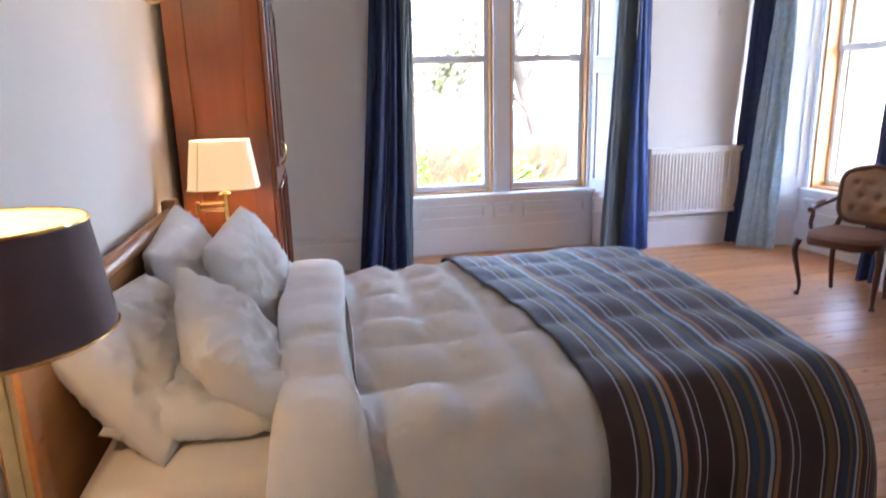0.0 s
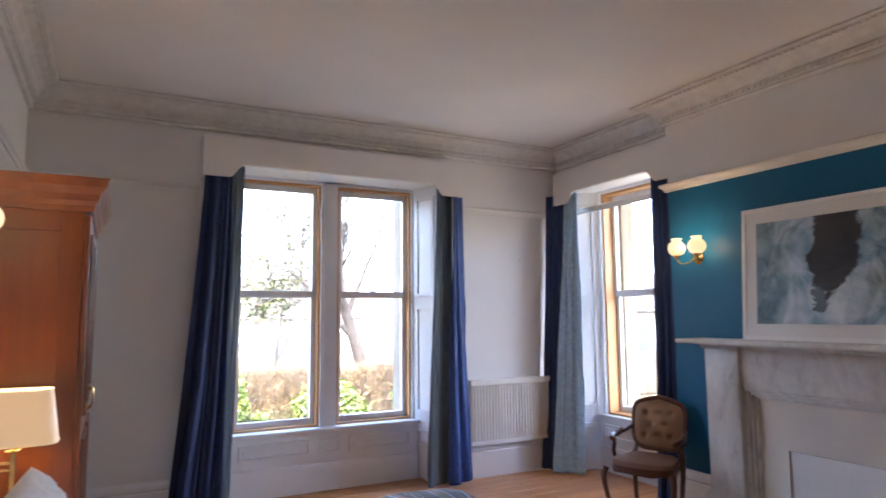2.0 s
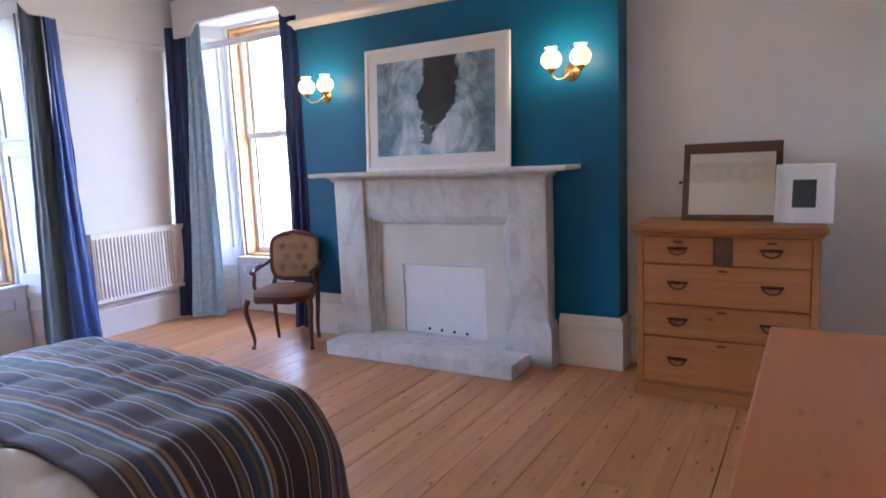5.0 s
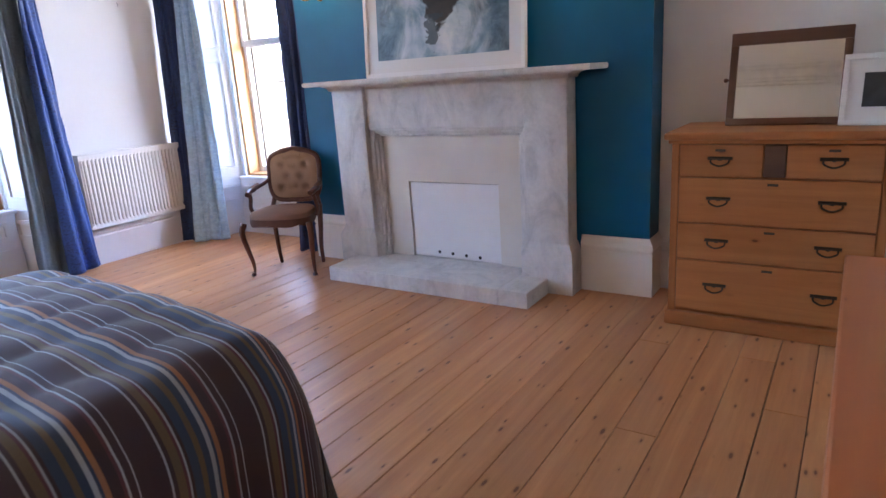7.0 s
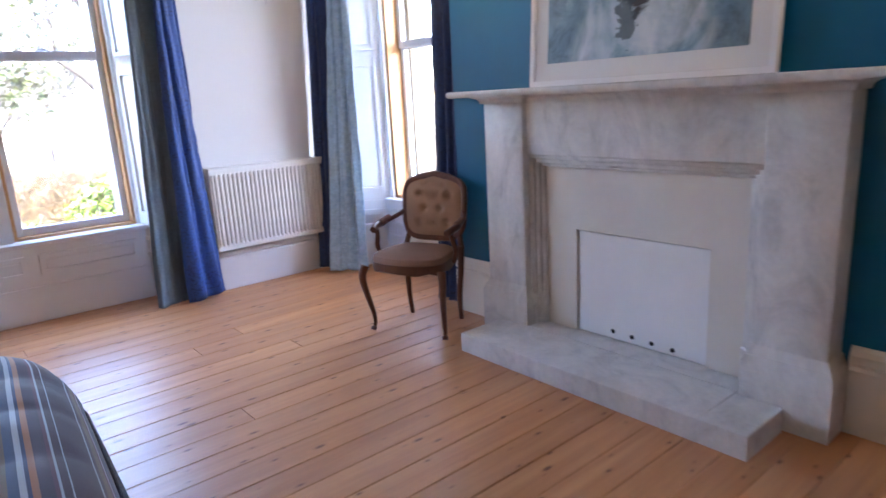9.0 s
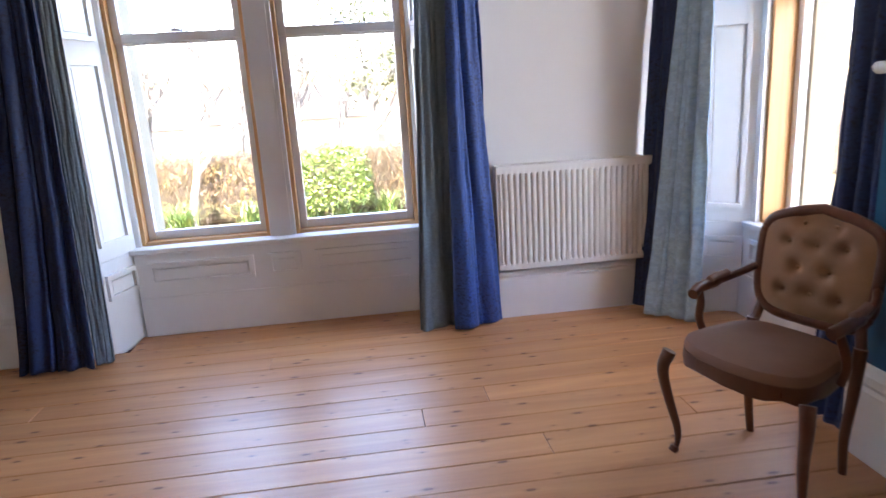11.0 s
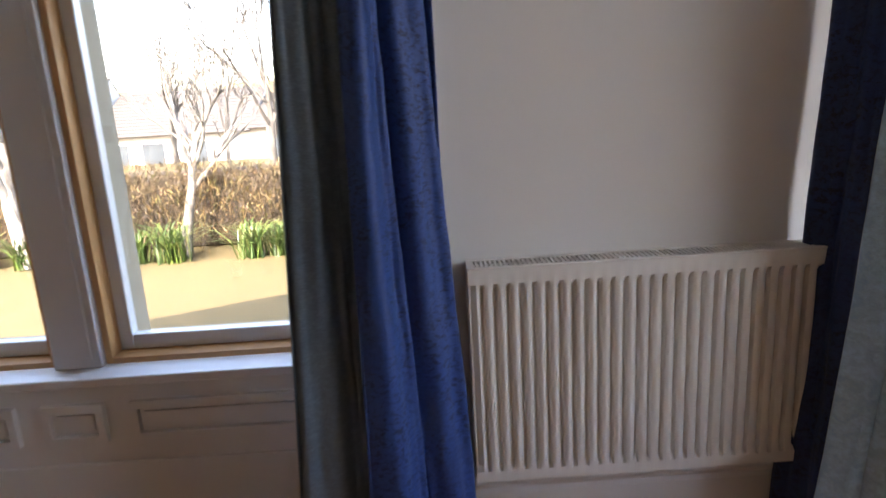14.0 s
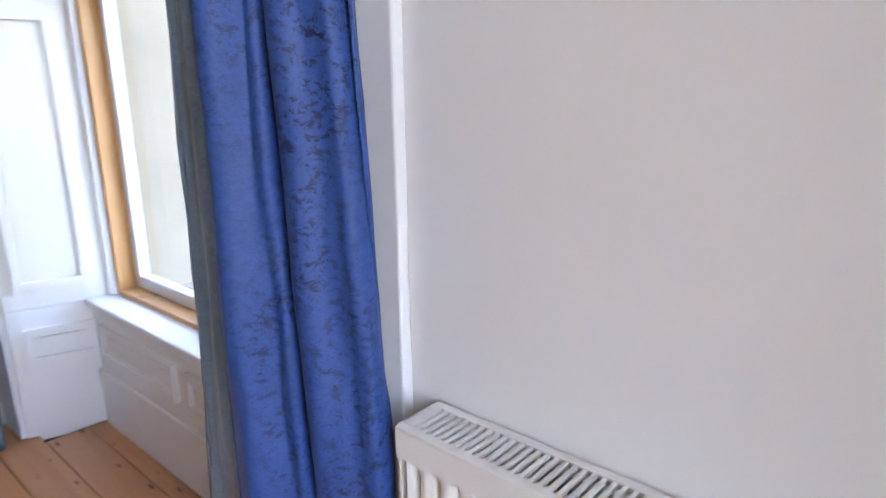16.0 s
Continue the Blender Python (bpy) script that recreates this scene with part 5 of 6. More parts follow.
pillow("plump white pillow leaning on the headboard", 0.70, 0.45, 0.20, leaning(0.28, 2.82, 0.745, 22, 2, 4), 1.0)
pillow("plump white pillow leaning on the headboard", 0.68, 0.42, 0.18, leaning(0.28, 2.14, 0.715, 38, -4, -5), 2.0)
pillow("plump white pillow propped in front", 0.68, 0.44, 0.19, leaning(0.490, 2.86, 0.735, 26, -6, 3), 3.0)
pillow("plump white pillow propped in front", 0.62, 0.41, 0.19, leaning(0.50, 2.13, 0.705, 38, 9, 8), 4.0)
pillow("white pillow lying flat by the headboard", 0.56, 0.38, 0.15, leaning(0.40, 2.10, 0.640, 84, 0, 2), 5.0)


def nightstand(label, x0, y0, x1, y1, h):
    root = thing("nightstand", (0, 0, 0), label, "nightstand", "nightstands")
    part("top", a_box(x0 - 0.01, y0 - 0.01, h - 0.025, x1 + 0.015, y1 + 0.01, h, bev=0.006), HEADWOOD, root)
    part("body", a_box(x0, y0, 0.06, x1, y1, h - 0.026, bev=0.003), HEADWOOD, root)
    for z0, z1 in ((0.09, 0.31), (0.33, h - 0.045)):
        d = part("drawer", a_box(x1, y0 + 0.02, z0, x1 + 0.012, y1 - 0.02, z1, bev=0.003), HEADWOOD, root)
        bm = bmesh.new()
        lathe(bm, [(0.008, 0), (0.007, 0.010), (0.015, 0.018), (0.012, 0.026), (0.003, 0.029)], n=14)
        k = part("knob", bm, HEADWOOD, d, "round pine knob", smooth=True)
        k.matrix_basis = pose(x1 + 0.012, (y0 + y1) / 2, (z0 + z1) / 2, 0, 90, 0)
    part("plinth", a_box(x0 + 0.01, y0 + 0.01, 0, x1 - 0.01, y1 - 0.01, 0.06), HEADWOOD, root)
    return root


nightstand("small pine bedside cabinet by the near lamp", 0.11, 1.20, 0.50, 1.585, 0.61)
nightstand("narrow pine bedside cabinet between bed and wardrobe", 0.11, 3.29, 0.50, 3.53, 0.60)


def drum(bm, r0, r1, z0, z1, at, n=40, squash=1.0):
    lathe(bm, [(r0, z0), (r1, z1)], at, n, cap=False)
    if squash != 1.0:
        for v in bm.verts:
            v.co.y = at[1] + (v.co.y - at[1]) * squash
    return bm


def dark_lamp(x, y, h):
    root = thing("table_lamp", (x, y, h), "brass table lamp with a lit plum drum shade", "table lamp", "bedside lamps")
    bm = bmesh.new()
    box(bm, -0.065, -0.065, 0, 0.065, 0.065, 0.018, 0.004)
    part("base", bm, BRASS, root)
    part("stem", a_box(-0.012, -0.012, 0.018, 0.012, 0.012, 0.39, bev=0.003), BRASS, root, "square brass stem")
    bm = bmesh.new()
    lathe(bm, [(0.012, 0.385), (0.034, 0.390), (0.036, 0.397), (0.017, 0.401), (0.017, 0.44)], n=18)
    part("bulb_holder", bm, BRASS, root, smooth=True)
    part("shade", drum(bmesh.new(), 0.168, 0.147, 0.425, 0.590, (0, 0, 0)), SHADE_DARK, root, "plum fabric drum shade", smooth=True)
    part("shade_lining", drum(bmesh.new(), 0.1655, 0.1445, 0.426, 0.589, (0, 0, 0)), SHADE_IN, root, "gold shade lining", smooth=True)
    for z, r in ((0.425, 0.168), (0.590, 0.147)):
        bm = bmesh.new()
        tube(bm, [(r * math.cos(a), r * math.sin(a), z) for a in (2 * math.pi * k / 40 for k in range(41))], 0.003, 6)
        part("rim", bm, BRASS, root, smooth=True)
    bulb("lamp_light", x, y, h + 0.50, 0.075, 0.03)
    return root


def cream_lamp(x, y, h):
    root = thing("table_lamp", (x, y, h), "brass swing-arm table lamp with a lit cream shade", "table lamp", "bedside lamps")
    bm = bmesh.new()
    box(bm, -0.055, -0.055, 0, 0.055, 0.055, 0.016, 0.004)
    part("base", bm, BRASS, root)
    part("stem", a_box(-0.009, -0.009, 0.016, 0.009, 0.009, 0.36, bev=0.002), BRASS, root, "square brass stem")
    bm = bmesh.new()
    box(bm, -0.12, -0.007, 0.316, 0.0, 0.007, 0.328, 0.002)
    box(bm, -0.12, -0.007, 0.290, 0.0, 0.007, 0.302, 0.002)
    box(bm, -0.128, -0.009, 0.284, -0.112, 0.009, 0.334, 0.002)
    part("swing_arm", bm, BRASS, root)
    bm = bmesh.new()
    lathe(bm, [(0.010, 0.36), (0.026, 0.364), (0.028, 0.370), (0.012, 0.374), (0.012, 0.43)], n=18)
    part("bulb_holder", bm, BRASS, root, smooth=True)
    bm = bmesh.new()
    lo, hi = [], []
    for k in range(48):
        a = 2 * math.pi * k / 48
        c, s = math.cos(a), math.sin(a)
        sx, sy = (abs(c) ** 0.55) * (1 if c > 0 else -1), (abs(s) ** 0.55) * (1 if s > 0 else -1)
        lo.append(bm.verts.new((0.152 * sx, 0.105 * sy, 0.395)))
        hi.append(bm.verts.new((0.124 * sx, 0.082 * sy, 0.600)))
    for k in range(48):
        bm.faces.new((lo[k], lo[(k + 1) % 48], hi[(k + 1) % 48], hi[k]))
    part("shade", bm, SHADE_LIT, root, "lit cream fabric shade", smooth=True)
    for zz, ax, ay in ((0.395, 0.152, 0.105), (0.600, 0.124, 0.082)):
        bm = bmesh.new()
        pts = []
        for k in range(49):
            a = 2 * math.pi * k / 48
            c, s = math.cos(a), math.sin(a)
            pts.append((ax * (abs(c) ** 0.55) * (1 if c > 0 else -1), ay * (abs(s) ** 0.55) * (1 if s > 0 else -1), zz))
        tube(bm, pts, 0.0025, 6)
        part("rim", bm, SHADE_LIT, root, smooth=True)
    bm = bmesh.new()
    tube(bm, [(-0.10, -0.1035, 0.397), (-0.08, -0.083, 0.598)], 0.0018, 6)
    part("seam", bm, BRASS, root)
    bulb("lamp_light", x, y, h + 0.49, 0.085, 0.03)
    return root


dark_lamp(0.252, 1.425, 0.61)
cream_lamp(0.345, 3.39, 0.60)


def wardrobe():
    root = thing("wardrobe", (0, 0, 0), "tall reddish cherry wardrobe with a moulded cornice", "wardrobe")
    x0, x1, y0, y1 = 0.135, 0.565, 3.56, 4.62
    # side: frame round a sunk panel
    bm = bmesh.new()
    box(bm, x0, y0 + 0.012, 0.10, x1 - 0.022, y1, 1.955)
    for a in ((x0, 0.10, x0 + 0.085, 1.955), (x1 - 0.107, 0.10, x1 - 0.022, 1.955), (x0 + 0.085, 0.10, x1 - 0.107, 0.22), (x0 + 0.085, 1.86, x1 - 0.107, 1.955)):
        box(bm, a[0], y0, a[1], a[2], y0 + 0.012, a[3], 0.002)
    part("body", bm, CHERRY, root)
    part("plinth", a_box(x0, y0 - 0.015, 0, x1 + 0.018, y1 + 0.015, 0.10, bev=0.008), CHERRY_Y, root)
    prof_c = [(0, 0), (0.010, 0), (0.014, 0.025), (0.030, 0.045), (0.034, 0.075), (0.060, 0.105), (0.066, 0.135), (0.072, 0.145), (0, 0.145)]
    bm = bmesh.new()
    sweep(bm, prof_c, [(x0, y0, 1.95), (x1, y0, 1.95), (x1, y1, 1.95), (x0, y1, 1.95)])
    box(bm, x0, y0 + 0.001, 1.952, x1 - 0.001, y1 - 0.001, 2.09)
    part("cornice", bm, CHERRY_Y, root)
    for a, b in ((y0 + 0.004, (y0 + y1) / 2 - 0.002), ((y0 + y1) / 2 + 0.002, y1 - 0.004)):
        d = part("door", a_box(x1 - 0.02, a, 0.115, x1 + 0.002, b, 1.935, bev=0.003), CHERRY, root)
        for z0, z1 in ((0.20, 0.95), (1.05, 1.86)):
            for q in ((a + 0.07, z0, b - 0.07, z0 + 0.022), (a + 0.07, z1 - 0.022, b - 0.07, z1), (a + 0.07, z0 + 0.022, a + 0.092, z1 - 0.022), (b - 0.092, z0 + 0.022, b - 0.07, z1 - 0.022)):
                part("panel_moulding", a_box(x1 + 0.002, q[0], q[1], x1 + 0.014, q[2], q[3], bev=0.003), CHERRY, d)
        bm = bmesh.new()
        yy = b - 0.035 if a < (y0 + y1) / 2 - 0.1 else a + 0.035
        tube(bm, curve_pts([(x1 + 0.004, yy, 1.02), (x1 + 0.030, yy, 1.05), (x1 + 0.030, yy, 1.12), (x1 + 0.004, yy, 1.15)], 5), 0.005, 8)
        part("handle", bm, BRASS, d, "brass pull handle", smooth=True)
    return root


wardrobe()


# ---- the garden and what lies beyond it ----
def leafy(name, stops, rough=0.6):
    """Foliage or twigs, each piece with its own tone."""
    m, t, b = node_mat(name)
    geo = t.nodes.new("ShaderNodeNewGeometry")
    c = ramp(t, geo.outputs["Random Per Island"], stops)
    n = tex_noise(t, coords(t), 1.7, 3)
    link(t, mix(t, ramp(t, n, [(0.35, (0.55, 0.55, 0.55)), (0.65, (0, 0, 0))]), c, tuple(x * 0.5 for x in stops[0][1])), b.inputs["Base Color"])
    b.inputs["Roughness"].default_value = rough
    return m


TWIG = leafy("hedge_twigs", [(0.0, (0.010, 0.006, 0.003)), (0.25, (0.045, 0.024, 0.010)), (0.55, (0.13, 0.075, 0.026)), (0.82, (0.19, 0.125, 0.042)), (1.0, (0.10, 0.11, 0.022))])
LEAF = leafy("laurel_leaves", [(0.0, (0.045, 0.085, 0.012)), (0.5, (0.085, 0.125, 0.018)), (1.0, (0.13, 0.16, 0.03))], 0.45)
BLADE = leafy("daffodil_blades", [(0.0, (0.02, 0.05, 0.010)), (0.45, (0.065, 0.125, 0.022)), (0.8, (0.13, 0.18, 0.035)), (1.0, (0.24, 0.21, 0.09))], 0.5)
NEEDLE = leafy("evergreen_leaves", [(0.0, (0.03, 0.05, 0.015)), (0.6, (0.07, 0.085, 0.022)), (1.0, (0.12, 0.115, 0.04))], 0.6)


def bark(name, light):
    m, t, b = node_mat(name)
    n = tex_noise(t, coords(t, (14, 14, 3.5)), 1.0, 5, 0.7)
    link(t, ramp(t, n, [(0.36, tuple(0.16 * c for c in light)), (0.5, tuple(0.45 * c for c in light)), (0.66, light)]), b.inputs["Base Color"])
    b.inputs["Roughness"].default_value = 0.85
    bump(t, b, n, 0.4, 0.02)
    return m


BARK = bark("birch_bark", (0.150, 0.137, 0.122))
PALEBARK = bark("pale_birch_bark", (0.34, 0.31, 0.275))
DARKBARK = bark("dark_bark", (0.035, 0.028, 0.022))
rg = random.Random(11)


def scatter(verts, faces, centre, size, flat, spin=None):
    """Adds one leaf: a bent diamond of two triangles at a centre."""
    a = rg.uniform(0, 2 * math.pi)
    tilt = rg.uniform(-1, 1)
    d = Vector((math.cos(a), math.sin(a), tilt)).normalized() if spin is None else spin
    s = d.cross(Vector((rg.uniform(-1, 1), rg.uniform(-1, 1), rg.uniform(-1, 1)))).normalized()
    k = len(verts)
    c = Vector(centre)
    verts += [tuple(c - d * size), tuple(c + s * size * flat), tuple(c + d * size), tuple(c - s * size * flat)]
    faces += [(k, k + 1, k + 2), (k, k + 2, k + 3)]


def stuff(name, verts, faces, material, label, category, parent=None):
    me = bpy.data.meshes.new(name)
    me.from_pydata(verts, [], faces)
    me.materials.append(material)
    ob = new(name, me)
    ob.parent = parent
    if parent is None:
        tagged(ob, label, category, kind="stuff")
    elif label:
        ob["label"] = label
    return ob


# hedge of bare brown twigs along the end of the lawn
V, F = [], []
for k in range(60000):
    x = rg.uniform(-10, 12)
    top = 0.58 - 0.10 * (1 if x > 0.3 else 0) + 0.14 * noise.noise((x * 0.9, 0.0, 3.0)) + 0.06 * noise.noise((x * 4, 0, 1))
    y = 13.3 + abs(rg.gauss(0, 0.45)) + 0.15 * noise.noise((x, 2, 2))
    z = -0.8 + (top + 0.8) * rg.random() ** 0.58
    d = Vector((rg.gauss(0, 0.5), rg.gauss(0, 0.4), rg.uniform(0.3, 1.2))).normalized()
    scatter(V, F, (x, y, z), rg.uniform(0.03, 0.11) if k % 4 else 0.022, rg.uniform(0.035, 0.07) if k % 4 else 0.5, d)
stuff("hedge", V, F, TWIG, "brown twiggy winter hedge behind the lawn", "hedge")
# Box added behind the twigs, its dark colour standing for the hedge's inner shade.
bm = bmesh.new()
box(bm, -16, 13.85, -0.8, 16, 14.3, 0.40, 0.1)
setting(part("hedge_core", bm, paint("hedge_shadow", (0.035, 0.026, 0.016), 0.95, 0.4, 3)), "added dark box for the shade inside the hedge", "hedge")


def bush(label, cx, cy, rx, ry, z0, z1, count, mat_, size):
    V, F = [], []
    for k in range(count):
        a, e = rg.uniform(0, 2 * math.pi), math.acos(rg.uniform(-0.6, 1))
        r = 1 - 0.3 * rg.random() ** 2
        lump = 1 + 0.22 * noise.noise((math.cos(a) * 2 + cx, math.sin(a) * 2, e * 2))
        p = (cx + rx * r * lump * math.sin(e) * math.cos(a), cy + ry * r * lump * math.sin(e) * math.sin(a), z0 + (z1 - z0) * (0.38 + 0.62 * r * lump * math.cos(e)))
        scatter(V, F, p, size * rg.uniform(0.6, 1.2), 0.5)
    root = thing("bush", (cx, cy, -0.8), label, "bush", "garden bushes")
    bm = bmesh.new()
    for k in range(5):
        a = 2 * math.pi * k / 5
        tube(bm, [(0, 0, 0), (0.3 * rx * math.cos(a), 0.3 * ry * math.sin(a), 0.4), (0.6 * rx * math.cos(a), 0.6 * ry * math.sin(a), (z1 + 0.8) * 0.7)], [0.025, 0.018, 0.008], 5)
    part("stems", bm, BARK, root)
    ob = stuff("foliage", V, F, mat_, "", "", root)
    ob.location = (-cx, -cy, 0.8)
    return root


bush("rounded yellow-green evergreen bush in the border", 2.38, 12.75, 0.66, 0.5, -0.45, 0.58, 5200, LEAF, 0.036)
bush("low green shrub in the border", 4.6, 12.9, 0.7, 0.5, -0.75, 0.25, 1500, LEAF, 0.06)
bush("low green shrub in the border", 6.9, 13.0, 0.9, 0.5, -0.75, 0.35, 1500, NEEDLE, 0.06)


def grass_clump(x, y, h, seed):
    r2 = random.Random(seed)
    V, F = [], []
    for k in range(130):
        a, out = r2.uniform(0, 2 * math.pi), r2.uniform(0.05, 0.85) * h * 1.0
        hh = h * r2.uniform(0.6, 1.1)
        w = r2.uniform(0.007, 0.013)
        bx, by = r2.gauss(0, 0.10), r2.gauss(0, 0.07)
        side = Vector((-math.sin(a), math.cos(a), 0)) * w
        pts = [Vector((bx + out * t * t * math.cos(a), by + out * t * t * math.sin(a), hh * (t - 0.35 * t ** 3))) for t in (0, 0.4, 0.75, 1.0)]
        k0 = len(V)
        for i, p in enumerate(pts):
            s = side * (1, 1, 0.8, 0.1)[i]
            V += [tuple(p - s), tuple(p + s)]
        for i in range(3):
            F.append((k0 + 2 * i, k0 + 2 * i + 1, k0 + 2 * i + 3, k0 + 2 * i + 2))
    me = bpy.data.meshes.new("grass_clump")
    me.from_pydata(V, [], F)
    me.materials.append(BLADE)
    ob = new("grass_clump", me)
    ob.location = (x, y, -0.8)
    tagged(ob, "clump of green daffodil leaves edging the lawn", "plant", "daffodil clumps")


for i, (x, y, h) in enumerate(((-0.70, 13.0, 0.50), (-1.62, 13.1, 0.46), (0.98, 12.95, 0.50), (1.95, 12.9, 0.50), (2.45, 12.7, 0.42), (-2.3, 13.1, 0.48), (-0.15, 12.95, 0.56),
                               (1.42, 13.0, 0.46), (-3.1, 13.1, 0.50), (-3.9, 13.1, 0.46), (3.2, 12.9, 0.5), (4.1, 12.9, 0.5), (5.2, 12.9, 0.5))):
    grass_clump(x, y, h * 1.5, 40 + i)


def twig(V, F, pts, rads, n):
    """Adds a bar of n sides through points to lists of corners and faces."""
    ref = Vector((0.31, 0.23, 0.92))
    base = len(V)
    for i, p in enumerate(pts):
        d = (pts[min(i + 1, len(pts) - 1)] - pts[max(i - 1, 0)]).normalized()
        u = d.cross(ref)
        u = u.normalized() if u.length > 0.05 else Vector((1, 0, 0))
        w = d.cross(u)
        V += [tuple(p + rads[i] * (u * math.cos(a) + w * math.sin(a))) for a in (2 * math.pi * k / n for k in range(n))]
    for i in range(len(pts) - 1):
        for k in range(n):
            a, b = base + i * n, base + (i + 1) * n
            F.append((a + k, a + (k + 1) % n, b + (k + 1) % n, b + k))


def tree(label, x, y, h, r, lean, forks, seed, spread=0.5, leaves=0, leaf_mat=None, skin=None):
    """A bare tree: a tapered, crooked trunk with limbs that split again and again into fine twigs."""
    r3 = random.Random(seed)
    root = thing("tree", (x, y, -0.8), label, "tree", "garden trees")
    trunk, crown, tips = ([], []), ([], []), []

    def limb(store, p, d, length, rad, depth):
        n = 6 if depth < 2 else 4 if depth < 4 else 3
        bend = 0.08 + 0.035 * depth
        pts, rads = [p.copy()], [rad]
        for i in range(n):
            d = (d + Vector((r3.gauss(0, bend), r3.gauss(0, bend), r3.gauss(0.03, 0.07)))).normalized()
            p = p + d * (length / n)
            pts.append(p.copy())
            rads.append(max(0.0055 if y < 14 else 0.0085, rad * (1 - 0.5 * (i + 1) / n)))
        twig(store[0], store[1], pts, rads, (9, 7, 5, 4, 3, 3)[depth])
        if depth > 1:
            tips.extend(pts[1:])
        if depth >= 5:
            return
        for k in range(r3.choice((2, 3, 3)) if depth else forks):
            i = max(1, min(n, int(r3.uniform(0.35, 1.05) * n))) if depth else max(2, min(n, int(r3.uniform(0.45, 1.05) * n)))
            a = r3.uniform(0, 2 * math.pi)
            out = Vector((math.cos(a), math.sin(a), 0)) * spread * r3.uniform(0.7, 1.3) + d * 0.9 + Vector((0, 0, 0.28))
            limb(crown, pts[i], out.normalized(), length * r3.uniform(0.50, 0.78), max(0.006 if y < 14 else 0.009, rads[i] * r3.uniform(0.5, 0.8)), depth + 1)

    limb(trunk, Vector((0, 0, 0)), Vector((lean[0], lean[1], 1)).normalized(), h * 0.42, r, 0)
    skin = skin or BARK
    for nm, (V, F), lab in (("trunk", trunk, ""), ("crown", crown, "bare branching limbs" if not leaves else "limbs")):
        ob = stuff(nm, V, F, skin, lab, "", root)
        ob.data.polygons.foreach_set("use_smooth", [True] * len(F))
    if leaves:
        V, F = [], []
        for k in range(leaves):
            p = r3.choice(tips)
            scatter(V, F, p + Vector((r3.gauss(0, 0.16), r3.gauss(0, 0.16), r3.gauss(0, 0.14))), r3.uniform(0.03, 0.075), 0.5)
        stuff("leaves", V, F, leaf_mat, "sparse green leaves", "", root)
    return root


tree("leaning bare birch with pale peeling bark", -2.28, 13.12, 6.5, 0.135, (-0.24, 0.0), 6, 3, 0.55, skin=PALEBARK)
tree("bare forked garden tree", -0.08, 13.25, 4.6, 0.085, (0.04, 0.0), 6, 8, 0.6, skin=PALEBARK)
tree("bare birch in the garden", -4.6, 16.6, 7.0, 0.13, (0.05, 0.0), 5, 14, 0.5)
tree("thin bare garden tree", 0.2, 18.0, 6.0, 0.10, (0.0, 0.0), 5, 21, 0.45)
tree("thin bare garden tree", 1.3, 19.0, 5.0, 0.09, (0.0, 0.0), 5, 25, 0.45)
tree("evergreen garden tree with sparse leaves", 2.85, 15.6, 5.6, 0.09, (0.05, 0.0), 6, 31, 0.6, 2600, NEEDLE)
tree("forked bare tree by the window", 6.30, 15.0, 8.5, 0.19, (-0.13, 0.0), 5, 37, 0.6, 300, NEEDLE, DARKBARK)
tree("garden tree with sparse brown leaves", 4.3, 17.0, 8.0, 0.06, (0.0, 0.0), 6, 43, 0.7, 1500, NEEDLE)


for i, (x, y, h, r) in enumerate(((-7.2, 19, 6.5, 0.08), (-6.0, 22, 7.0, 0.09), (-3.0, 21, 7.0, 0.08), (-2.2, 23, 6.0, 0.06), (-0.6, 21.5, 6.0, 0.06), (0.9, 22.5, 5.5, 0.055), (2.2, 21, 6.0, 0.06), (3.6, 22, 5.5, 0.06))):
    tree("thin bare tree beyond the hedge", x, y, h * 0.85, r * 1.35, (0.03, 0.0), 5, 60 + i, 0.5)


def tile_mat():
    return paint("brown_roof_tiles", (0.022, 0.018, 0.015), 0.95, 0.25, 6, 0.3, 40)


TILE = tile_mat()
PALETILE = paint("pale_roof_tiles", (0.050, 0.044, 0.040), 0.85, 0.2, 6, 0.3, 40)
HARL = paint("pale_harled_wall", (0.45, 0.435, 0.41), 0.9, 0.06, 5, 0.3, 50)
DARKGLASS = paint("dark_window_glass", (0.05, 0.06, 0.07), 0.15, 0.2, 2)


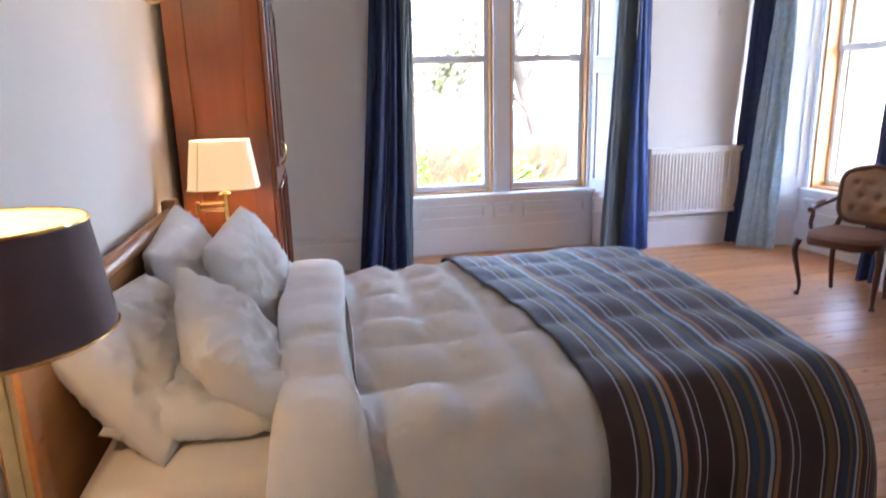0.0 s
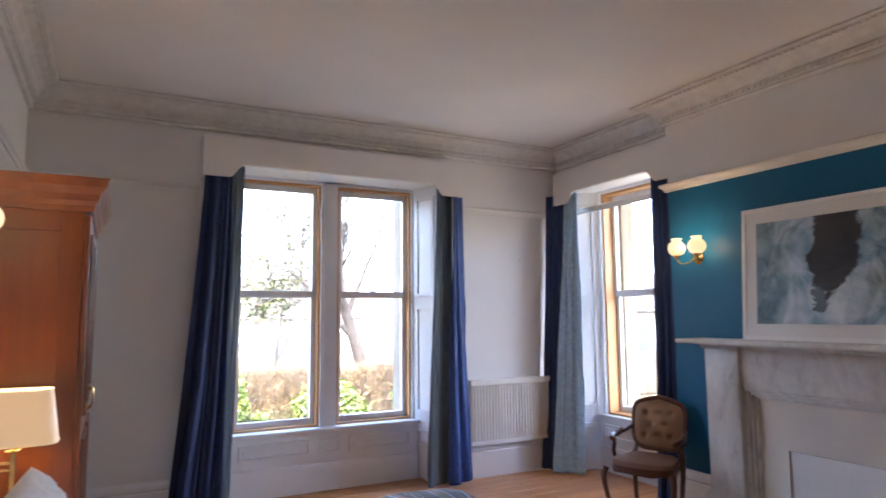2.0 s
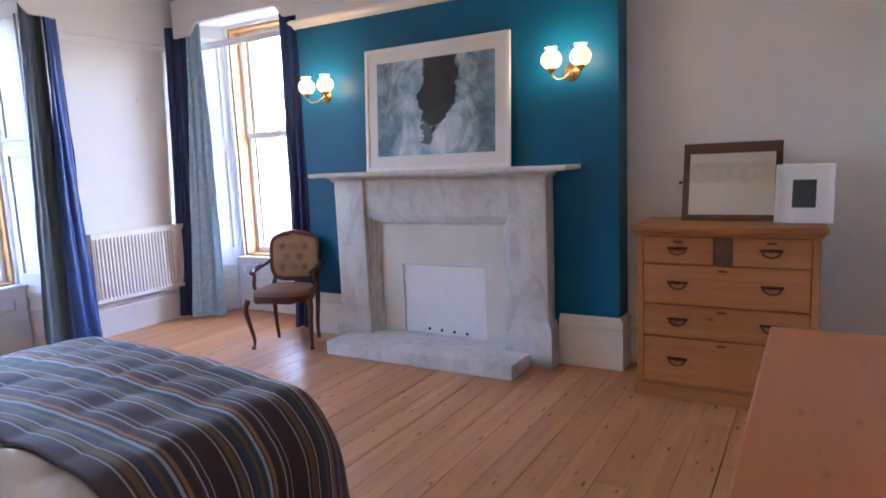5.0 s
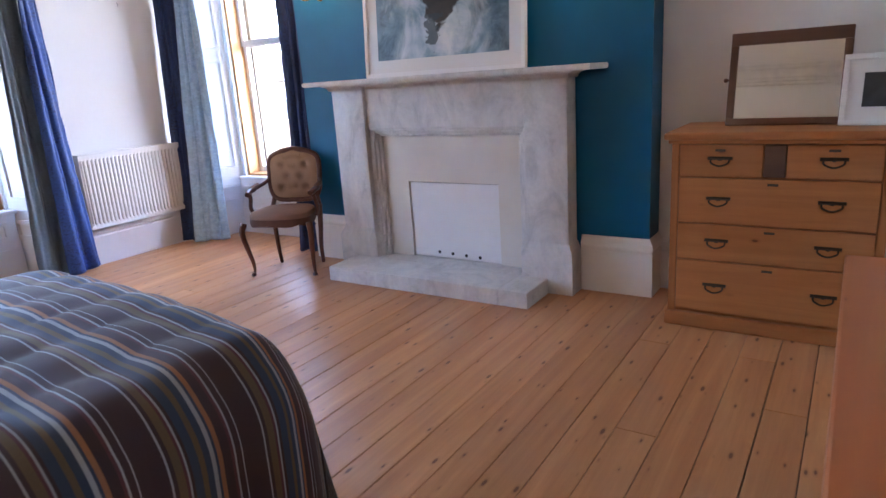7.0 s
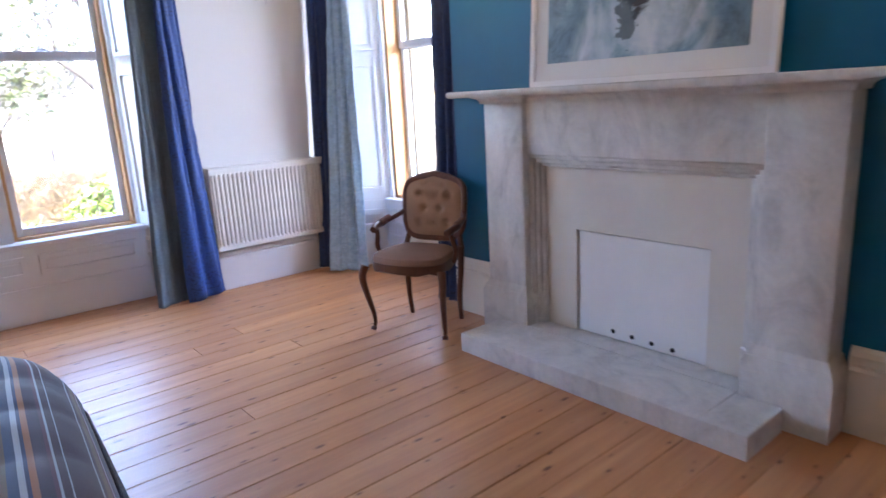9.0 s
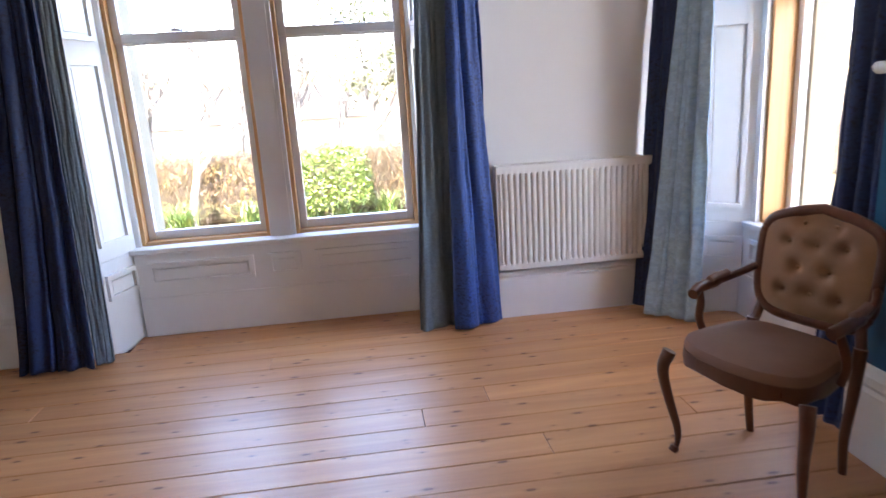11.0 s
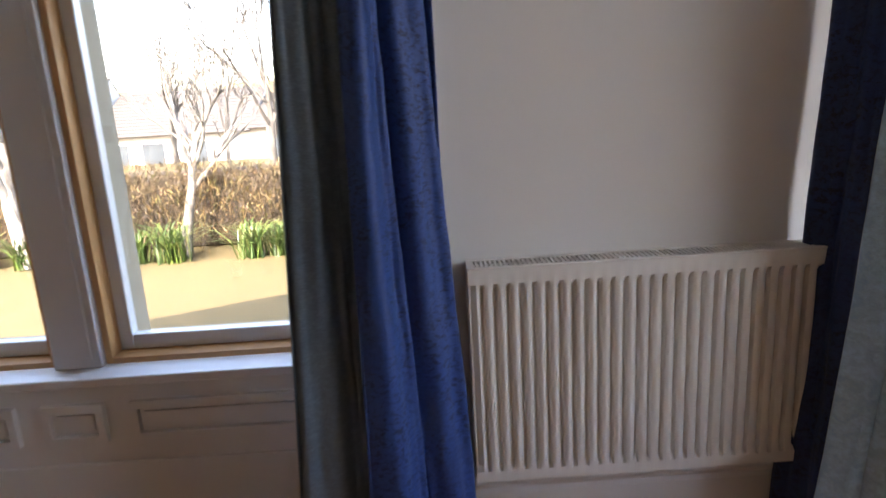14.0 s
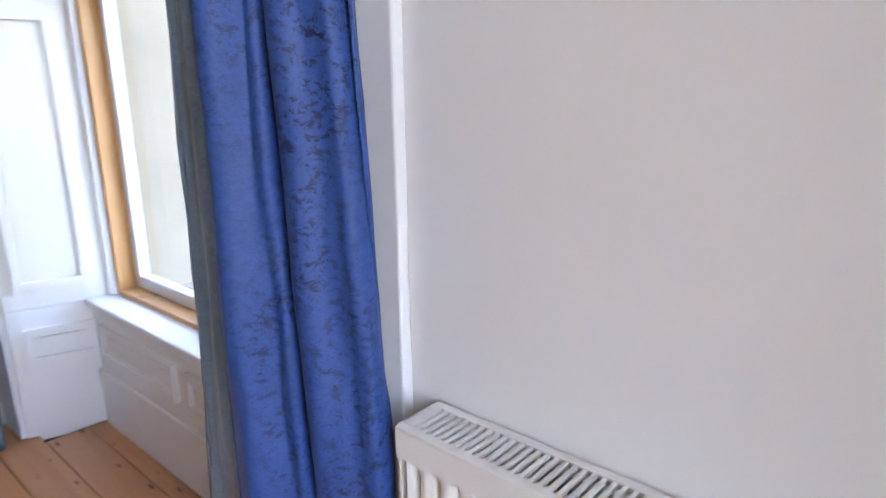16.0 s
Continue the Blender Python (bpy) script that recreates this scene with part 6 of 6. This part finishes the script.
def house(label, x0, x1, y0, y1, z0, eave, ridge, windows, courses=14, tile=None):
    tile = tile or PALETILE
    root = thing("house", (x0, y0, z0), label, "house", "neighbouring houses")
    w, d = x1 - x0, y1 - y0
    bm = bmesh.new()
    box(bm, 0, 0, 0, w, d, eave - z0)
    for gx in (0.0, w):
        tri = [bm.verts.new(p) for p in ((gx, 0, eave - z0), (gx, d, eave - z0), (gx, d / 2, ridge - z0 - 0.05))]
        bm.faces.new(tri)
    part("wall", bm, HARL, root)
    bm = bmesh.new()
    e, r = eave - z0, ridge - z0
    vs = [bm.verts.new(p) for p in ((-0.03, -0.35, e - 0.05), (w + 0.03, -0.35, e - 0.05), (w + 0.03, d / 2, r), (-0.03, d / 2, r), (-0.03, d + 0.35, e - 0.05), (w + 0.03, d + 0.35, e - 0.05))]
    for q in ((0, 1, 2, 3), (3, 2, 5, 4)):
        bm.faces.new([vs[i] for i in q])
    roof = part("roof", bm, tile, root, "tiled roof")
    slope = math.atan2(r - e, d / 2 + 0.35)
    length = math.hypot(r - e, d / 2 + 0.35)
    me = bpy.data.meshes.new("tile_course")
    bm = bmesh.new()
    box(bm, -0.03, 0, 0.0, w + 0.03, length / courses * 1.08, 0.05)
    bm.to_mesh(me)
    bm.free()
    me.materials.append(tile)
    for k in range(courses):
        ob = new("tile_course", me)
        ob.parent = roof
        c = length * k / courses
        ob.matrix_basis = Matrix.Translation((0, -0.35 + c * math.cos(slope), e - 0.05 + c * math.sin(slope) + 0.01)) @ Matrix.Rotation(slope - 0.06, 4, "X")
    for wx, wz, ww, wh in windows:
        win = part("window", a_box(wx - 0.06, -0.05, wz - 0.06, wx + ww + 0.06, 0.0, wz + wh + 0.06), UPVC, root, "white framed window")
        part("pane", a_box(wx, -0.065, wz, wx + ww, -0.05, wz + wh), DARKGLASS, win)
    return root


house("house with a large brown tiled roof behind the hedge", -19.0, -10.6, 31, 38, -1.6, -0.5, 3.0, [(6.6, 0.2, 0.9, 0.7)], 18, TILE)
house("low white house behind the garden", -10.35, -3.7, 31.6, 38.6, -1.6, 0.40, 2.3, [(0.5, 0.75, 0.9, 0.9), (2.0, 0.75, 0.9, 0.9), (3.8, 0.75, 0.9, 0.9)])
house("low white house behind the garden", -3.7, 3.6, 31.6, 38.6, -1.6, 0.5, 2.0, [(0.7, 0.8, 1.0, 0.9), (2.6, 0.8, 1.0, 0.9), (4.8, 0.8, 1.0, 0.9)])
house("pale house across the road", 5.5, 15.0, 38, 46, -1.6, 1.4, 4.0, [(0.7, 0.8, 1.0, 1.3), (3.6, 0.8, 1.0, 1.3), (6.8, 0.8, 1.0, 1.3)])
side_house = house("pale house beside the garden", 0, 12, 0, 8, -1.6, 1.6, 4.2, [(1.5, 0.9, 1.2, 1.4), (5.2, 0.9, 1.2, 1.4), (8.8, 0.9, 1.2, 1.4)])
side_house.matrix_basis = pose(24, 26, -1.6, 0, 0, -90)
# low hill on the horizon
V, F = [], []
N = 80
for i in range(N + 1):
    x = -260 + 520 * i / N
    z = 9 + 5 * noise.noise((x * 0.012, 0, 7)) + 1.5 * noise.noise((x * 0.05, 3, 7))
    V += [(x, 205, -3), (x, 220, z), (x, 300, z * 0.7)]
for i in range(N):
    a = 3 * i
    F += [(a, a + 3, a + 4, a + 1), (a + 1, a + 4, a + 5, a + 2)]
me = bpy.data.meshes.new("hill")
me.from_pydata(V, [], F)
me.materials.append(paint("hill_heath", (0.17, 0.125, 0.06), 0.95, 0.3, 0.05))
setting(new("hill", me), "low brown hill on the horizon", "hill")

# ---- the ground outside ----
GZ = -0.8


def lawn_mat():
    m, t, b = node_mat("lawn_grass")
    v = coords(t)
    n = tex_noise(t, v, 0.8, 6, 0.65)
    f = tex_noise(t, v, 25, 4, 0.7)
    c = ramp(t, n, [(0.3, (0.052, 0.038, 0.011)), (0.55, (0.080, 0.055, 0.019)), (0.75, (0.100, 0.069, 0.026))])
    c = mix(t, 0.4, c, ramp(t, f, [(0.3, (0.034, 0.036, 0.009)), (0.7, (0.105, 0.085, 0.034))]))
    link(t, c, b.inputs["Base Color"])
    b.inputs["Roughness"].default_value = 0.95
    bump(t, b, f, 0.6, 0.03)
    return m


LAWN = lawn_mat()
bm = bmesh.new()
vs = [bm.verts.new((x, y, GZ)) for x, y in ((-1500, -1500), (1500, -1500), (1500, 1500), (-1500, 1500))]
bm.faces.new(vs)
setting(part("ground", bm, LAWN), "worn sunlit lawn reaching into the distance", "ground")

# ---- floor boards ----
floor = setting(thing("floor", (0, 0, 0), "varnished knotty pine floor boards", "floor"), "varnished knotty pine floor boards", "floor")
BW = 0.1485
rng = random.Random(5)
meshes = {}


def board(x0, x1, y0, y1):
    key = (round(x1 - x0, 2), round(y1 - y0, 4))
    if key not in meshes:
        bm = bmesh.new()
        box(bm, 0, 0, -0.022, x1 - x0, y1 - y0, 0, 0.0)
        top = [e for e in bm.edges if all(v.co.z > -0.01 for v in e.verts)]
        bmesh.ops.bevel(bm, geom=top, offset=0.002, segments=1, affect="EDGES")
        me = bpy.data.meshes.new("board")
        bm.to_mesh(me)
        bm.free()
        me.materials.append(BOARD)
        meshes[key] = me
    ob = new("board", meshes[key])
    ob.parent = floor
    ob.location = (x0, y0, 0)


y = 5.124 - 36 * BW
row = 0
while y < 5.80:
    y1 = min(y + BW - rng.choice((0.0012, 0.0018, 0.0025, 0.0034, 0.0046)), 5.80)
    lo, hi = (WX, EX) if y < NY else (1.52, 3.25)
    if 4.0 < y < 5.25:
        hi = 4.89
    cuts = [lo]
    x = lo + rng.uniform(1.0, 4.2) if rng.random() < 0.4 else hi
    if 5.1 < y < 5.2:
        x = 2.333
    while x < hi - 0.7:
        cuts.append(x)
        x += rng.choice((2.6, 3.0, 3.4, 3.8))
    cuts.append(hi)
    for a, b_ in zip(cuts, cuts[1:]):
        board(round(a, 3), round(b_ - 0.002, 3), round(y, 4), round(y1, 4))
    y += BW
    row += 1
